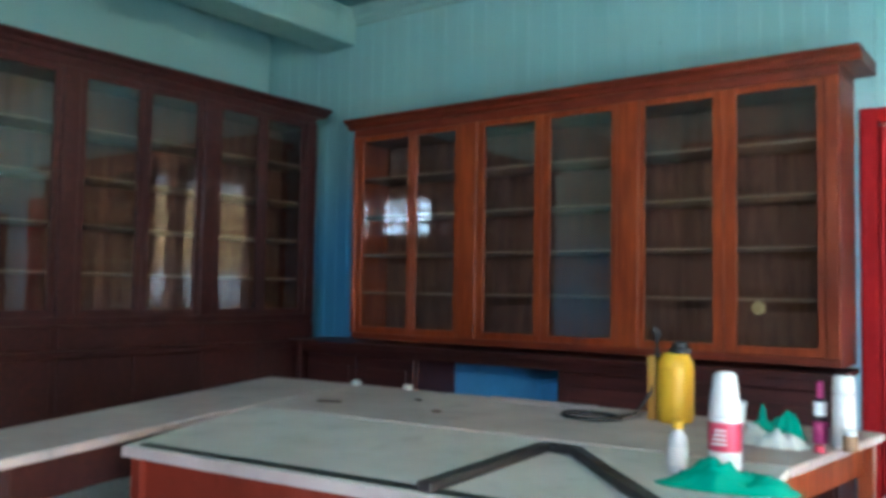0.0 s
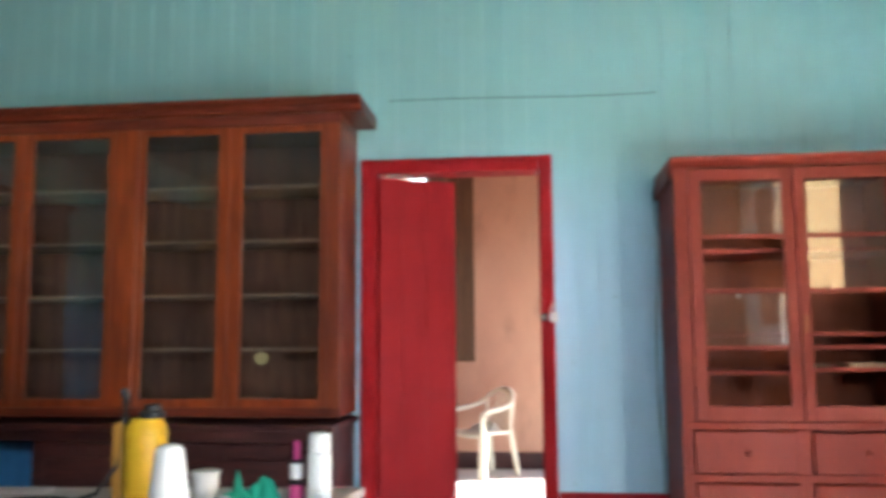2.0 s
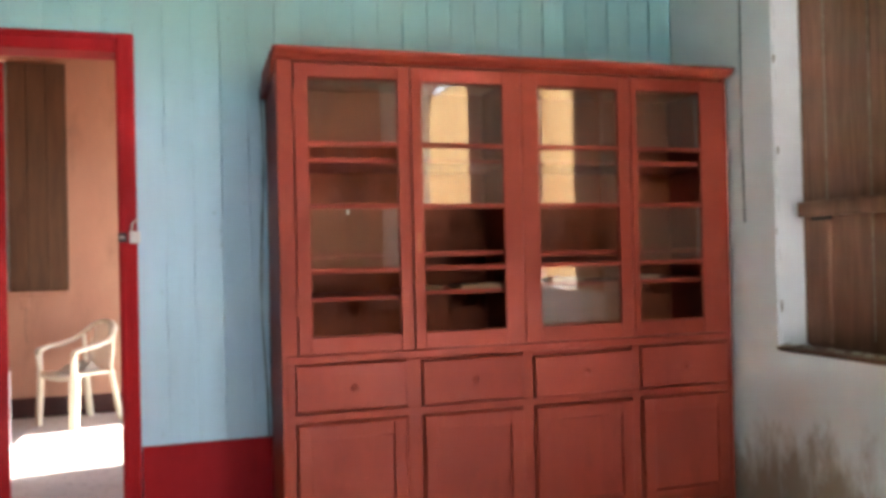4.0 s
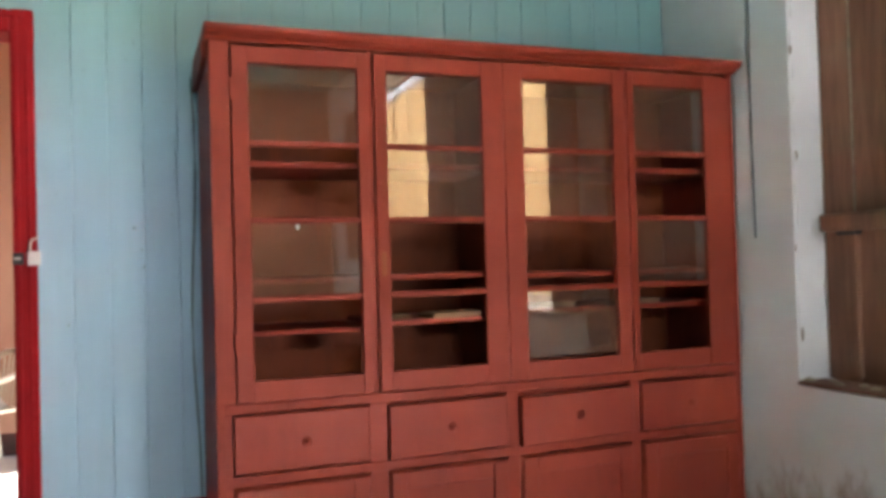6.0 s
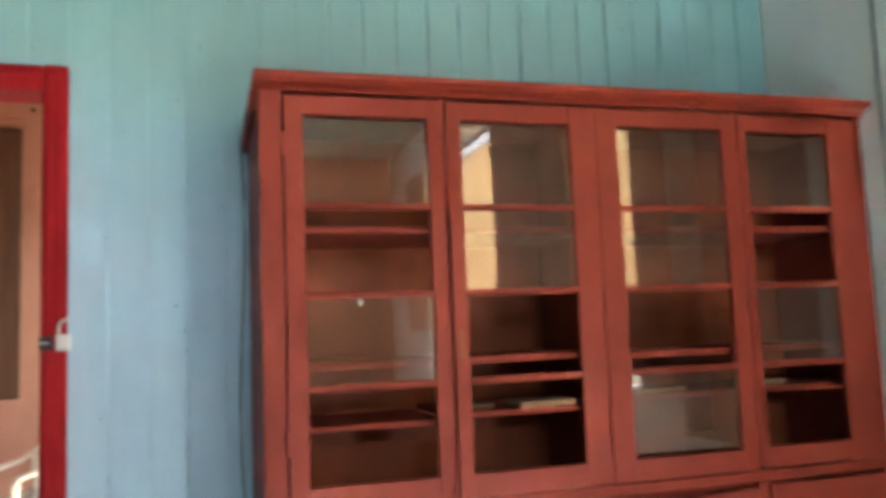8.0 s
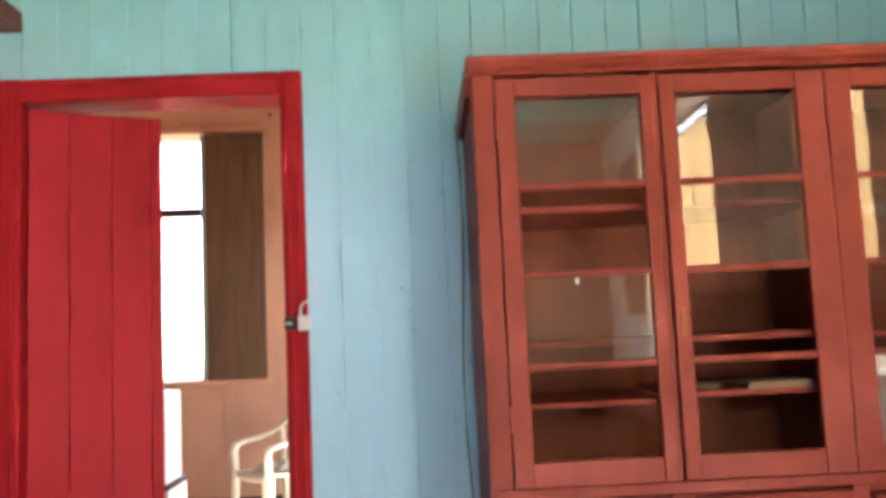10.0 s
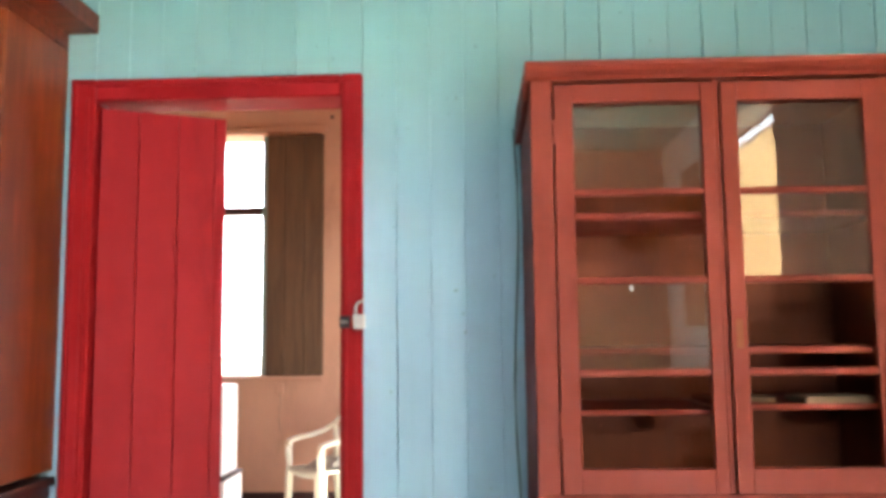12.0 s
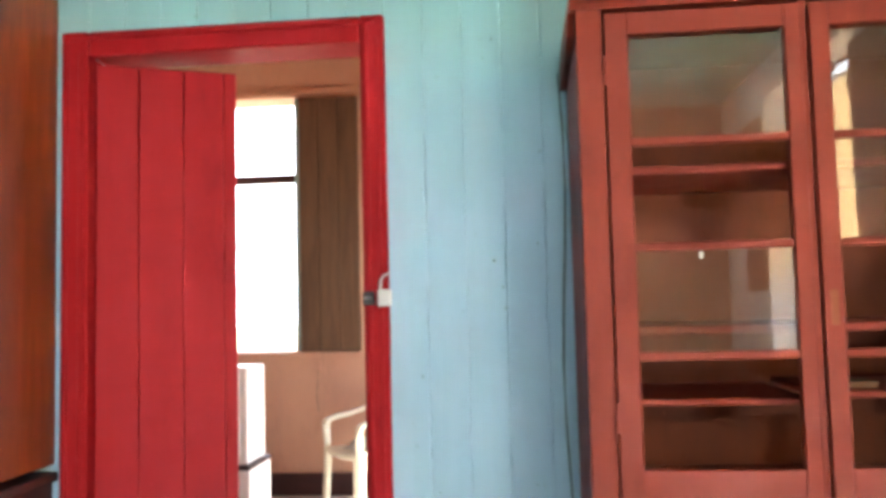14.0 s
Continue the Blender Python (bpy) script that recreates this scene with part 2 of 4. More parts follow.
def glass(veil):
    """A thin old pane: clear, mirror-like at a slant, with a film of dust."""
    def build(nt, b):
        nt.nodes.remove(b)
        wav = noise_out(nt, 4, (1, 1, 0.5), 2, 0.4)
        bump = nt.nodes.new("ShaderNodeBump")
        bump.inputs["Strength"].default_value, bump.inputs["Distance"].default_value = 0.04, 0.01
        nt.links.new(wav, bump.inputs["Height"])
        clear = nt.nodes.new("ShaderNodeBsdfTransparent")
        clear.inputs[0].default_value = (0.95, 0.96, 0.94, 1)
        gloss = nt.nodes.new("ShaderNodeBsdfGlossy")
        gloss.inputs["Roughness"].default_value = 0.015
        nt.links.new(bump.outputs[0], gloss.inputs["Normal"])
        slant = nt.nodes.new("ShaderNodeLayerWeight")
        power = nt.nodes.new("ShaderNodeMath")
        power.operation = "POWER"
        nt.links.new(slant.outputs["Facing"], power.inputs[0])
        power.inputs[1].default_value = 5.0
        fres = nt.nodes.new("ShaderNodeMapRange")
        fres.inputs[3].default_value, fres.inputs[4].default_value = 0.08, 1.0
        nt.links.new(power.outputs[0], fres.inputs[0])
        mirror = nt.nodes.new("ShaderNodeMixShader")
        nt.links.new(fres.outputs[0], mirror.inputs[0])
        nt.links.new(clear.outputs[0], mirror.inputs[1])
        nt.links.new(gloss.outputs[0], mirror.inputs[2])
        dust = nt.nodes.new("ShaderNodeBsdfDiffuse")
        dust.inputs[0].default_value = (0.48, 0.28, 0.18, 1)
        film = noise_out(nt, 5, (1, 1, 0.5), 5, 0.6)
        mix = nt.nodes.new("ShaderNodeMixShader")
        nt.links.new(vary(nt, film, veil * 0.3, veil * 1.7), mix.inputs[0])
        nt.links.new(mirror.outputs[0], mix.inputs[1])
        nt.links.new(dust.outputs[0], mix.inputs[2])
        nt.links.new(mix.outputs[0], nt.nodes["Material Output"].inputs[0])
    return build


M_GLASS = material("old_window_glass", glass(0.012))
M_GLASS_DUSTY = material("dusty_window_glass", glass(0.065))


def curtain_cloth(nt, b):
    n = noise_out(nt, 30, (1, 1, 0.3), 5, 0.6)
    c = mixed(nt, n, (0.90, 0.68, 0.36), (0.78, 0.54, 0.26))
    nt.links.new(c, b.inputs["Base Color"])
    b.inputs["Roughness"].default_value = 0.9
    tr = nt.nodes.new("ShaderNodeBsdfTranslucent")
    nt.links.new(c, tr.inputs[0])
    mix = nt.nodes.new("ShaderNodeMixShader")
    mix.inputs[0].default_value = 0.88
    nt.links.new(b.outputs[0], mix.inputs[1])
    nt.links.new(tr.outputs[0], mix.inputs[2])
    nt.links.new(mix.outputs[0], nt.nodes["Material Output"].inputs[0])


M_CURTAIN = material("cream_curtain_cloth", curtain_cloth)


# ---- mesh helpers ----
ORIGIN = {}


def thing(name, at, label, category, group="", kind=""):
    o = new(name)
    o.location = at
    o.empty_display_size = 0.1
    ORIGIN[o] = Vector(at)
    return tagged(o, label, category, group, kind)


def to_mesh(name, bm, mat):
    me = bpy.data.meshes.new(name)
    bmesh.ops.recalc_face_normals(bm, faces=bm.faces)
    bm.to_mesh(me)
    bm.free()
    me.materials.append(mat)
    return me


def part(name, bm, mat, parent, label="", smooth=False):
    """One mesh, given in world places, linked under a thing or a part."""
    base = ORIGIN[parent]
    bmesh.ops.translate(bm, vec=-base, verts=bm.verts)
    me = to_mesh(name, bm, mat)
    if smooth:
        me.polygons.foreach_set("use_smooth", [True] * len(me.polygons))
    o = new(name, me)
    o.parent = parent
    ORIGIN[o] = base
    return tagged(o, label)


def solid(name, bm, mat, label="", category="", kind="", group="", smooth=False, at=(0, 0, 0)):
    """One mesh of its own at top level."""
    bmesh.ops.translate(bm, vec=-Vector(at), verts=bm.verts)
    me = to_mesh(name, bm, mat)
    if smooth:
        me.polygons.foreach_set("use_smooth", [True] * len(me.polygons))
    o = new(name, me)
    o.location = at
    ORIGIN[o] = Vector(at)
    return tagged(o, label, category, group, kind)


def box(x0, x1, y0, y1, z0, z1, bevel=0.0, bm=None, seg=1):
    own = bm is None
    b = bmesh.new()
    r = bmesh.ops.create_cube(b, size=1.0)
    bmesh.ops.scale(b, vec=(x1 - x0, y1 - y0, z1 - z0), verts=b.verts)
    bmesh.ops.translate(b, vec=((x0 + x1) / 2, (y0 + y1) / 2, (z0 + z1) / 2), verts=b.verts)
    if bevel:
        bmesh.ops.bevel(b, geom=list(b.edges), offset=bevel, segments=seg, affect="EDGES", profile=0.6)
    if own:
        return b
    me = bpy.data.meshes.new("tmp")
    b.to_mesh(me)
    b.free()
    bm.from_mesh(me)
    bpy.data.meshes.remove(me)
    return bm


def turned(profile, centre, steps=24, axis="z"):
    """A body of rotation from (radius, height) pairs."""
    b = bmesh.new()
    rings = []
    for r, h in profile:
        rings.append([b.verts.new((r * math.cos(2 * math.pi * k / steps), r * math.sin(2 * math.pi * k / steps), h)) for k in range(steps)])
    for lo, hi in zip(rings, rings[1:]):
        for k in range(steps):
            b.faces.new((lo[k], lo[(k + 1) % steps], hi[(k + 1) % steps], hi[k]))
    b.faces.new(rings[0][::-1])
    b.faces.new(rings[-1])
    if axis == "y":
        bmesh.ops.rotate(b, matrix=Matrix.Rotation(radians(90), 3, "X"), verts=b.verts)
    if axis == "x":
        bmesh.ops.rotate(b, matrix=Matrix.Rotation(radians(90), 3, "Y"), verts=b.verts)
    bmesh.ops.translate(b, vec=centre, verts=b.verts)
    return b


def tube(points, radius, steps=8, flat=1.0):
    """A round (or flattened) rod swept along points."""
    b = bmesh.new()
    pts = [Vector(p) for p in points]
    rings = []
    for i, p in enumerate(pts):
        d = (pts[min(i + 1, len(pts) - 1)] - pts[max(i - 1, 0)]).normalized()
        side = d.cross(Vector((0, 0, 1)))
        side = side.normalized() if side.length > 1e-3 else Vector((1, 0, 0))
        up = side.cross(d).normalized()
        rings.append([b.verts.new(p + side * radius * math.cos(a) + up * radius * flat * math.sin(a)) for a in (2 * math.pi * k / steps for k in range(steps))])
    for lo, hi in zip(rings, rings[1:]):
        for k in range(steps):
            b.faces.new((lo[k], lo[(k + 1) % steps], hi[(k + 1) % steps], hi[k]))
    b.faces.new(rings[0][::-1])
    b.faces.new(rings[-1])
    return b


def profile_x(section, x0, x1):
    """A moulding: a section in (y, z) drawn out along x."""
    b = bmesh.new()
    a = [b.verts.new((x0, y, z)) for y, z in section]
    c = [b.verts.new((x1, y, z)) for y, z in section]
    n = len(section)
    for k in range(n):
        b.faces.new((a[k], a[(k + 1) % n], c[(k + 1) % n], c[k]))
    b.faces.new(a[::-1])
    b.faces.new(c)
    return b


def frame_xz(x0, x1, z0, z1, y0, y1, stile, top, bottom):
    """A door or picture frame standing in the xz plane, as one mesh with an opening."""
    b = bmesh.new()
    for q in ((x0, x0 + stile, z0, z1), (x1 - stile, x1, z0, z1)):
        box(q[0], q[1], y0, y1, q[2], q[3], 0.003, b)
    box(x0 + stile, x1 - stile, y0 + 0.002, y1 - 0.002, z1 - top, z1, 0.003, b)
    box(x0 + stile, x1 - stile, y0 + 0.002, y1 - 0.002, z0, z0 + bottom, 0.003, b)
    return b

# ---- setting: main room ----
FLOOR, CEIL = -0.17, 3.60
WALL_Y, LEFT_X, RIGHT_X, REAR_Y = 5.19, -5.94, 3.22, -3.4
DOOR_L, DOOR_R, DOOR_T = -0.69, 0.262, 2.136

solid("floor", box(LEFT_X - 0.3, RIGHT_X + 0.3, REAR_Y - 0.3, 5.36, FLOOR - 0.2, FLOOR), M_FLOOR, "dusty worn grey-brown cement floor of the shop room", "floor", "structure")
solid("floor_back_room", box(-3.2, 1.55, 5.36, 8.3, -0.35, 0.0), M_FLOOR, "brown cement floor of the back room, partly in sunlight", "floor", "structure")
solid("ceiling", box(LEFT_X - 0.3, RIGHT_X + 0.3, REAR_Y - 0.3, 5.34, CEIL, CEIL + 0.15), M_CEIL, "dull green painted ceiling", "ceiling", "structure")
solid("ceiling_back_room", box(-3.2, 1.55, 5.345, 8.3, 3.3, 3.45), M_PINK, "pale salmon ceiling of the back room", "ceiling", "structure")
solid("trim", box(-5.18, -4.80, REAR_Y, WALL_Y - 0.002, 3.27, CEIL - 0.002, 0.008), M_CREAM, "turquoise boxed ceiling beam meeting the boarded wall", "beam", "structure")
for z0, z1, out in ((3.545, 3.575, 0.022), (3.505, 3.525, 0.014), (3.30, 3.315, 0.008)):
    solid("trim", box(-4.799, -4.80 + out, REAR_Y, WALL_Y - 0.10, z0, z1, 0.003), M_CREAM, "turquoise moulding strip on the ceiling beam", "moulding", "structure")
# crown moulding along the boarded wall
solid("trim", profile_x([(5.188, 3.44), (5.165, 3.45), (5.155, 3.50), (5.13, 3.52), (5.12, 3.57), (5.10, 3.598), (5.188, 3.598)], -4.79, RIGHT_X - 0.002), M_CREAM, "turquoise crown moulding under the ceiling", "moulding", "structure")

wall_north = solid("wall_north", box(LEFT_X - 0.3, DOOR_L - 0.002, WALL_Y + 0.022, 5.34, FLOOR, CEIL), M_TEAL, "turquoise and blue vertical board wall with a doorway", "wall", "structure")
wn_b = box(DOOR_R + 0.002, RIGHT_X + 0.3, WALL_Y + 0.022, 5.34, FLOOR, CEIL)
box(DOOR_L - 0.002, DOOR_R + 0.002, WALL_Y + 0.022, 5.34, DOOR_T + 0.002, CEIL, 0, wn_b)
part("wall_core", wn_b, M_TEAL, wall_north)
box_skin = box(-3.2, DOOR_L - 0.06, 5.342, 5.36, 0, 3.3)
box(DOOR_R + 0.06, 1.5, 5.342, 5.36, 0, 3.3, 0, box_skin)
box(DOOR_L - 0.06, DOOR_R + 0.06, 5.342, 5.36, DOOR_T + 0.06, 3.3, 0, box_skin)
solid("wall_back_room_south", box_skin, M_PINK, "salmon painted wall round the doorway", "wall", "structure")

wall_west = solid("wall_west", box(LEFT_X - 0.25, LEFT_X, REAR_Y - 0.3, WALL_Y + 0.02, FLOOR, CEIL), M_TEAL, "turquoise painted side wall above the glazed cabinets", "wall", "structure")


def wall_with_holes_x(name, x0, x1, y0, y1, z0, z1, holes, mat, label):
    """A wall along y with through openings (ya, yb, za, zb), in order along y."""
    b = bmesh.new()
    at = y0
    for ya, yb, za, zb in holes:
        box(x0, x1, at, ya, z0, z1, 0, b)
        if za > z0:
            box(x0, x1, ya, yb, z0, za, 0, b)
        if zb < z1:
            box(x0, x1, ya, yb, zb, z1, 0, b)
        at = yb
    box(x0, x1, at, y1, z0, z1, 0, b)
    return solid(name, b, mat, label, "wall", "structure")


# window_a: sunny, half curtained, its unseen foot lowered to let low light in; window_b: curtained; window_c: shuttered
WIN_A, WIN_B, WIN_C = (-1.7, 0.66, -0.15, 3.24), (1.75, 2.98, 0.86, 2.96), (3.30, 4.36, 0.68, 2.75)
wall_with_holes_x("wall_east", RIGHT_X, RIGHT_X + 0.3, REAR_Y - 0.3, WALL_Y + 0.02, FLOOR, CEIL, [WIN_A, WIN_B, WIN_C], M_PLASTER, "stained white plaster wall with deep window openings")
SX0, SX1, SZ0, SZ1 = -0.1, 2.05, 2.25, 3.05
rear = bmesh.new()
box(LEFT_X, SX0, REAR_Y - 0.3, REAR_Y, FLOOR, CEIL, 0, rear)
box(SX1, RIGHT_X, REAR_Y - 0.3, REAR_Y, FLOOR, CEIL, 0, rear)
box(SX0, SX1, REAR_Y - 0.3, REAR_Y, FLOOR, SZ0, 0, rear)
box(SX0, SX1, REAR_Y - 0.3, REAR_Y, SZ1, CEIL, 0, rear)
solid("wall_south", rear, M_SHUTTER, "plain brown wooden partition wall with a barred window", "wall", "structure")

# back room shell
wall_with_holes_x("wall_back_room_east", 1.25, 1.5, 5.362, 8.3, -0.3, 3.3, [(6.40, 7.72, 0.05, 2.30)], M_PINK, "salmon painted wall of the back room")
solid("wall_back_room_west", box(-3.2, -3.0, 5.362, 8.3, -0.3, 3.3), M_PINK, "salmon painted wall of the back room", "wall", "structure")
bw = bmesh.new()
BX0, BX1, BZ0, BZ1, BACK_Y = -1.72, -0.74, 0.96, 2.72, 8.04
box(-3.0, BX0, BACK_Y, 8.3, -0.3, 3.3, 0, bw)
box(BX1, 1.25, BACK_Y, 8.3, -0.3, 3.3, 0, bw)
box(BX0, BX1, BACK_Y, 8.3, -0.3, BZ0, 0, bw)
box(BX0, BX1, BACK_Y, 8.3, BZ1, 3.3, 0, bw)
solid("wall_back_room_north", bw, M_PINK, "salmon painted wall with a tall bright window", "wall", "structure")
solid("baseboard", box(-3.0, 1.25, BACK_Y - 0.022, BACK_Y - 0.001, 0, 0.15, 0.004), M_DARKWOOD, "dark skirting of the back room", "skirting", "structure")

solid("ground", box(-400, 400, -400, 400, -1.2, -0.55), M_GROUND, "dry sunlit earth outside the building", "ground", "structure")



def sky_glow_ring(nt, b):
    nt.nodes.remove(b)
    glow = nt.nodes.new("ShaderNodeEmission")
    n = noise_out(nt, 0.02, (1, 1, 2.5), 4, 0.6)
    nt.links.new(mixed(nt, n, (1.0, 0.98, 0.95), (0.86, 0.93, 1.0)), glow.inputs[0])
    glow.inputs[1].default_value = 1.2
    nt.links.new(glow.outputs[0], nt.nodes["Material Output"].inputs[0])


# glowing ring added round the site so the sky looks white through openings
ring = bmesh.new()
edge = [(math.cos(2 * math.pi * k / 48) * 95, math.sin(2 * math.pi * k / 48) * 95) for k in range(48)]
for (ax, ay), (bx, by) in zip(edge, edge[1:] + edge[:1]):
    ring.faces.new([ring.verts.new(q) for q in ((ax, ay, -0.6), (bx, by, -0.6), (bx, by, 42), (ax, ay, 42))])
solid("backdrop", ring, material("added_sky_glow", sky_glow_ring), "added glowing ring standing in for the white sky outside", "backdrop", "structure")

# dado: the lowest boards are painted red
solid("baseboard", box(0.346, 0.945, WALL_Y - 0.012, WALL_Y - 0.001, FLOOR, 0.303, 0.003), M_RED, "deep red painted dado board along the wall foot", "dado", "structure")

# ---- doorway with frame and ajar leaf ----
frame_ob = thing("door_frame", (-0.2, WALL_Y, 0), "red gloss painted wooden door frame", "door frame", kind="structure")
for x0, x1 in ((-0.785, DOOR_L), (DOOR_R, 0.343)):
    part("jamb", box(x0, x1, 5.158, 5.345, FLOOR, DOOR_T + 0.088, 0.006), M_RED, frame_ob)
    part("bead", box(x0 + 0.012, x0 + 0.028, 5.150, 5.160, 0, DOOR_T + 0.07, 0.003), M_RED, frame_ob)
    part("bead", box(x1 - 0.03, x1 - 0.016, 5.150, 5.160, 0, DOOR_T + 0.01, 0.003), M_RED, frame_ob)
part("lintel", box(DOOR_L + 0.001, DOOR_R - 0.001, 5.160, 5.345, DOOR_T, DOOR_T + 0.087, 0.006), M_RED, frame_ob)
part("bead", box(DOOR_L - 0.06, DOOR_R + 0.05, 5.150, 5.161, DOOR_T + 0.055, DOOR_T + 0.07, 0.003), M_RED, frame_ob)
part("threshold", box(DOOR_L + 0.001, DOOR_R - 0.001, 5.13, 5.358, FLOOR + 0.001, 0.012, 0.008), M_FLOOR, frame_ob, "worn cement threshold")

door = thing("door_1", (DOOR_L + 0.01, 5.20, 0.02), "red painted boarded door leaf standing ajar", "door", kind="structure")
LEAF_W = 0.475
edges = [0.0, 0.14, 0.29, 0.43, LEAF_W]
base = Vector(door.location)
for a, b_ in zip(edges, edges[1:]):
    bm = box(base.x + a + 0.0004, base.x + b_ - 0.0004, base.y, base.y + 0.028, 0.02, 2.118, 0.0025)
    part("board", bm, M_RED, door)
part("backing", box(base.x + 0.004, base.x + LEAF_W - 0.004, base.y + 0.0285, base.y + 0.034, 0.025, 2.11), M_RED, door)
for z in (0.35, 1.15, 1.9):
    part("ledge", box(base.x + 0.02, base.x + LEAF_W - 0.02, base.y + 0.0345, base.y + 0.058, z - 0.06, z + 0.06, 0.005), M_RED, door)
for z in (0.4, 1.85):
    part("hinge", turned([(0.008, -0.05), (0.008, 0.05)], (base.x - 0.004, base.y + 0.03, z), 10), M_IRON, door, "dark iron hinge")
part("latch", box(base.x + LEAF_W - 0.035, base.x + LEAF_W - 0.005, base.y + 0.0345, base.y + 0.05, 1.2, 1.26, 0.004), M_STEEL, door, "pale metal latch")
door.rotation_euler = (0, 0, radians(24))

padlock = thing("padlock", (0.333, 5.15, 1.25), "small pale steel padlock hanging from the red door frame", "padlock")
part("lock_body", box(0.313, 0.358, 5.122, 5.148, 1.25, 1.305, 0.006, seg=2), M_STEEL, padlock)
part("shackle", tube([(0.322, 5.135, 1.304), (0.323, 5.135, 1.335), (0.333, 5.135, 1.35), (0.345, 5.135, 1.352), (0.352, 5.135, 1.36)], 0.004), M_STEEL, padlock)
hasp = thing("hasp", (0.29, 5.156, 1.25), "worn iron hasp plate on the red door frame", "hasp")
part("plate", box(0.262, 0.30, 5.142, 5.1495, 1.255, 1.30, 0.002), M_IRON, hasp)
part("staple", tube([(0.272, 5.142, 1.278), (0.272, 5.122, 1.278), (0.288, 5.122, 1.278), (0.288, 5.142, 1.278)], 0.004), M_STEEL, hasp)

# ---- windows of the east wall ----
win_c = thing("window_1", (RIGHT_X + 0.15, 3.83, 0.68), "closed brown wooden window shutters with an iron bar", "window", kind="structure")
ys = [3.305, 3.41, 3.67, 3.93, 4.19, 4.355]
for a, b_ in zip(ys, ys[1:]):
    part("shutter_board", box(3.37, 3.40, a + 0.003, b_ - 0.003, 0.70, 2.74, 0.005), M_SHUTTER, win_c)
# pale strips laid on the seams as daylight leaking through the gaps
for y in (3.67, 3.93, 4.19):
    part("seam_strip", box(3.3665, 3.371, y - 0.004, y + 0.004, 0.75, 2.7), M_SHELF, win_c, "pale strip standing for light through the gap")
part("backing", box(3.402, 3.415, 3.305, 4.355, 0.685, 2.745), M_SHUTTER, win_c)
part("sill", box(3.205, 3.37, 3.302, 4.358, 0.682, 0.70, 0.006), M_SHUTTER, win_c, "dirty brown sill")
part("bar", box(3.29, 3.335, 3.2, 4.30, 1.30, 1.372, 0.012, seg=2), M_SHUTTER, win_c, "worn wooden locking bar")
part("bracket", box(3.325, 3.372, 4.16, 4.25, 1.285, 1.305, 0.004), M_IRON, win_c)
part("post", box(3.345, 3.372, 4.17, 4.215, 0.72, 1.30, 0.004), M_SHUTTER, win_c)


for k in range(26):
    z = 0.70 + 0.079 * k + 0.03 * math.sin(k * 4.1)
    r = 0.010 + 0.009 * abs(math.sin(k * 2.7))
    lump = turned([(r * 0.5, -r), (r, -r * 0.3), (r * 0.9, r * 0.5), (r * 0.4, r)], (0, 0, 0), 7)
    bmesh.ops.scale(lump, vec=(0.35, 0.6, 1.0 + 1.4 * abs(math.sin(k * 1.3))), verts=lump.verts)
    bmesh.ops.translate(lump, vec=(RIGHT_X + 0.004 + 0.02 * abs(math.sin(k * 0.9)), 4.362, z), verts=lump.verts)
    part("broken_edge", lump, M_RUBBLE if k % 5 == 2 else M_PLASTER, win_c, "chipped plaster edge")
for k in range(14):
    y = 3.34 + 0.077 * k
    r = 0.012 + 0.012 * abs(math.sin(k * 3.1))
    crumb = turned([(r, 0.0), (r * 0.8, r * 0.5), (r * 0.3, r * 0.8)], (0, 0, 0), 7)
    bmesh.ops.scale(crumb, vec=(1.0 + 0.6 * math.sin(k), 1.5, 0.8), verts=crumb.verts)
    bmesh.ops.translate(crumb, vec=(3.25 + 0.05 * abs(math.sin(k * 1.7)), y, 0.699), verts=crumb.verts)
    part("crumb", crumb, M_RUBBLE, win_c, "crumbled plaster on the sill")


def curtain(ya, yb, z0, z1, x, waves, group):
    c = thing("curtain", (x, (ya + yb) / 2, z0), "cream cloth curtain glowing in the sun at a window", "curtain", group)
    b = bmesh.new()
    n, rows = 160, 10
    grid = []
    for j in range(rows + 1):
        z = z0 + (z1 - z0) * j / rows
        line = []
        for i in range(n + 1):
            u = i / n
            turns = u * waves * 2 * math.pi + 0.9 * math.sin(5 * u) + 0.12 * j * math.sin(9 * u)
            sway = (0.032 * math.sin(turns) + 0.011 * math.sin(2 * turns + 0.7)) * (1 - 0.3 * j / rows)
            line.append(b.verts.new((x + sway, ya + (yb - ya) * u + 0.012 * math.sin(j * 1.1) * u, z)))
        grid.append(line)
    for lo, hi in zip(grid, grid[1:]):
        for k in range(n):
            b.faces.new((lo[k], lo[k + 1], hi[k + 1], hi[k]))
    part("cloth", b, M_CURTAIN, c, smooth=True)
    part("rod", tube([(x, ya - 0.1, z1 + 0.015), (x, yb + 0.03, z1 + 0.015)], 0.012), M_IRON, c, "dark curtain rod")
    return c


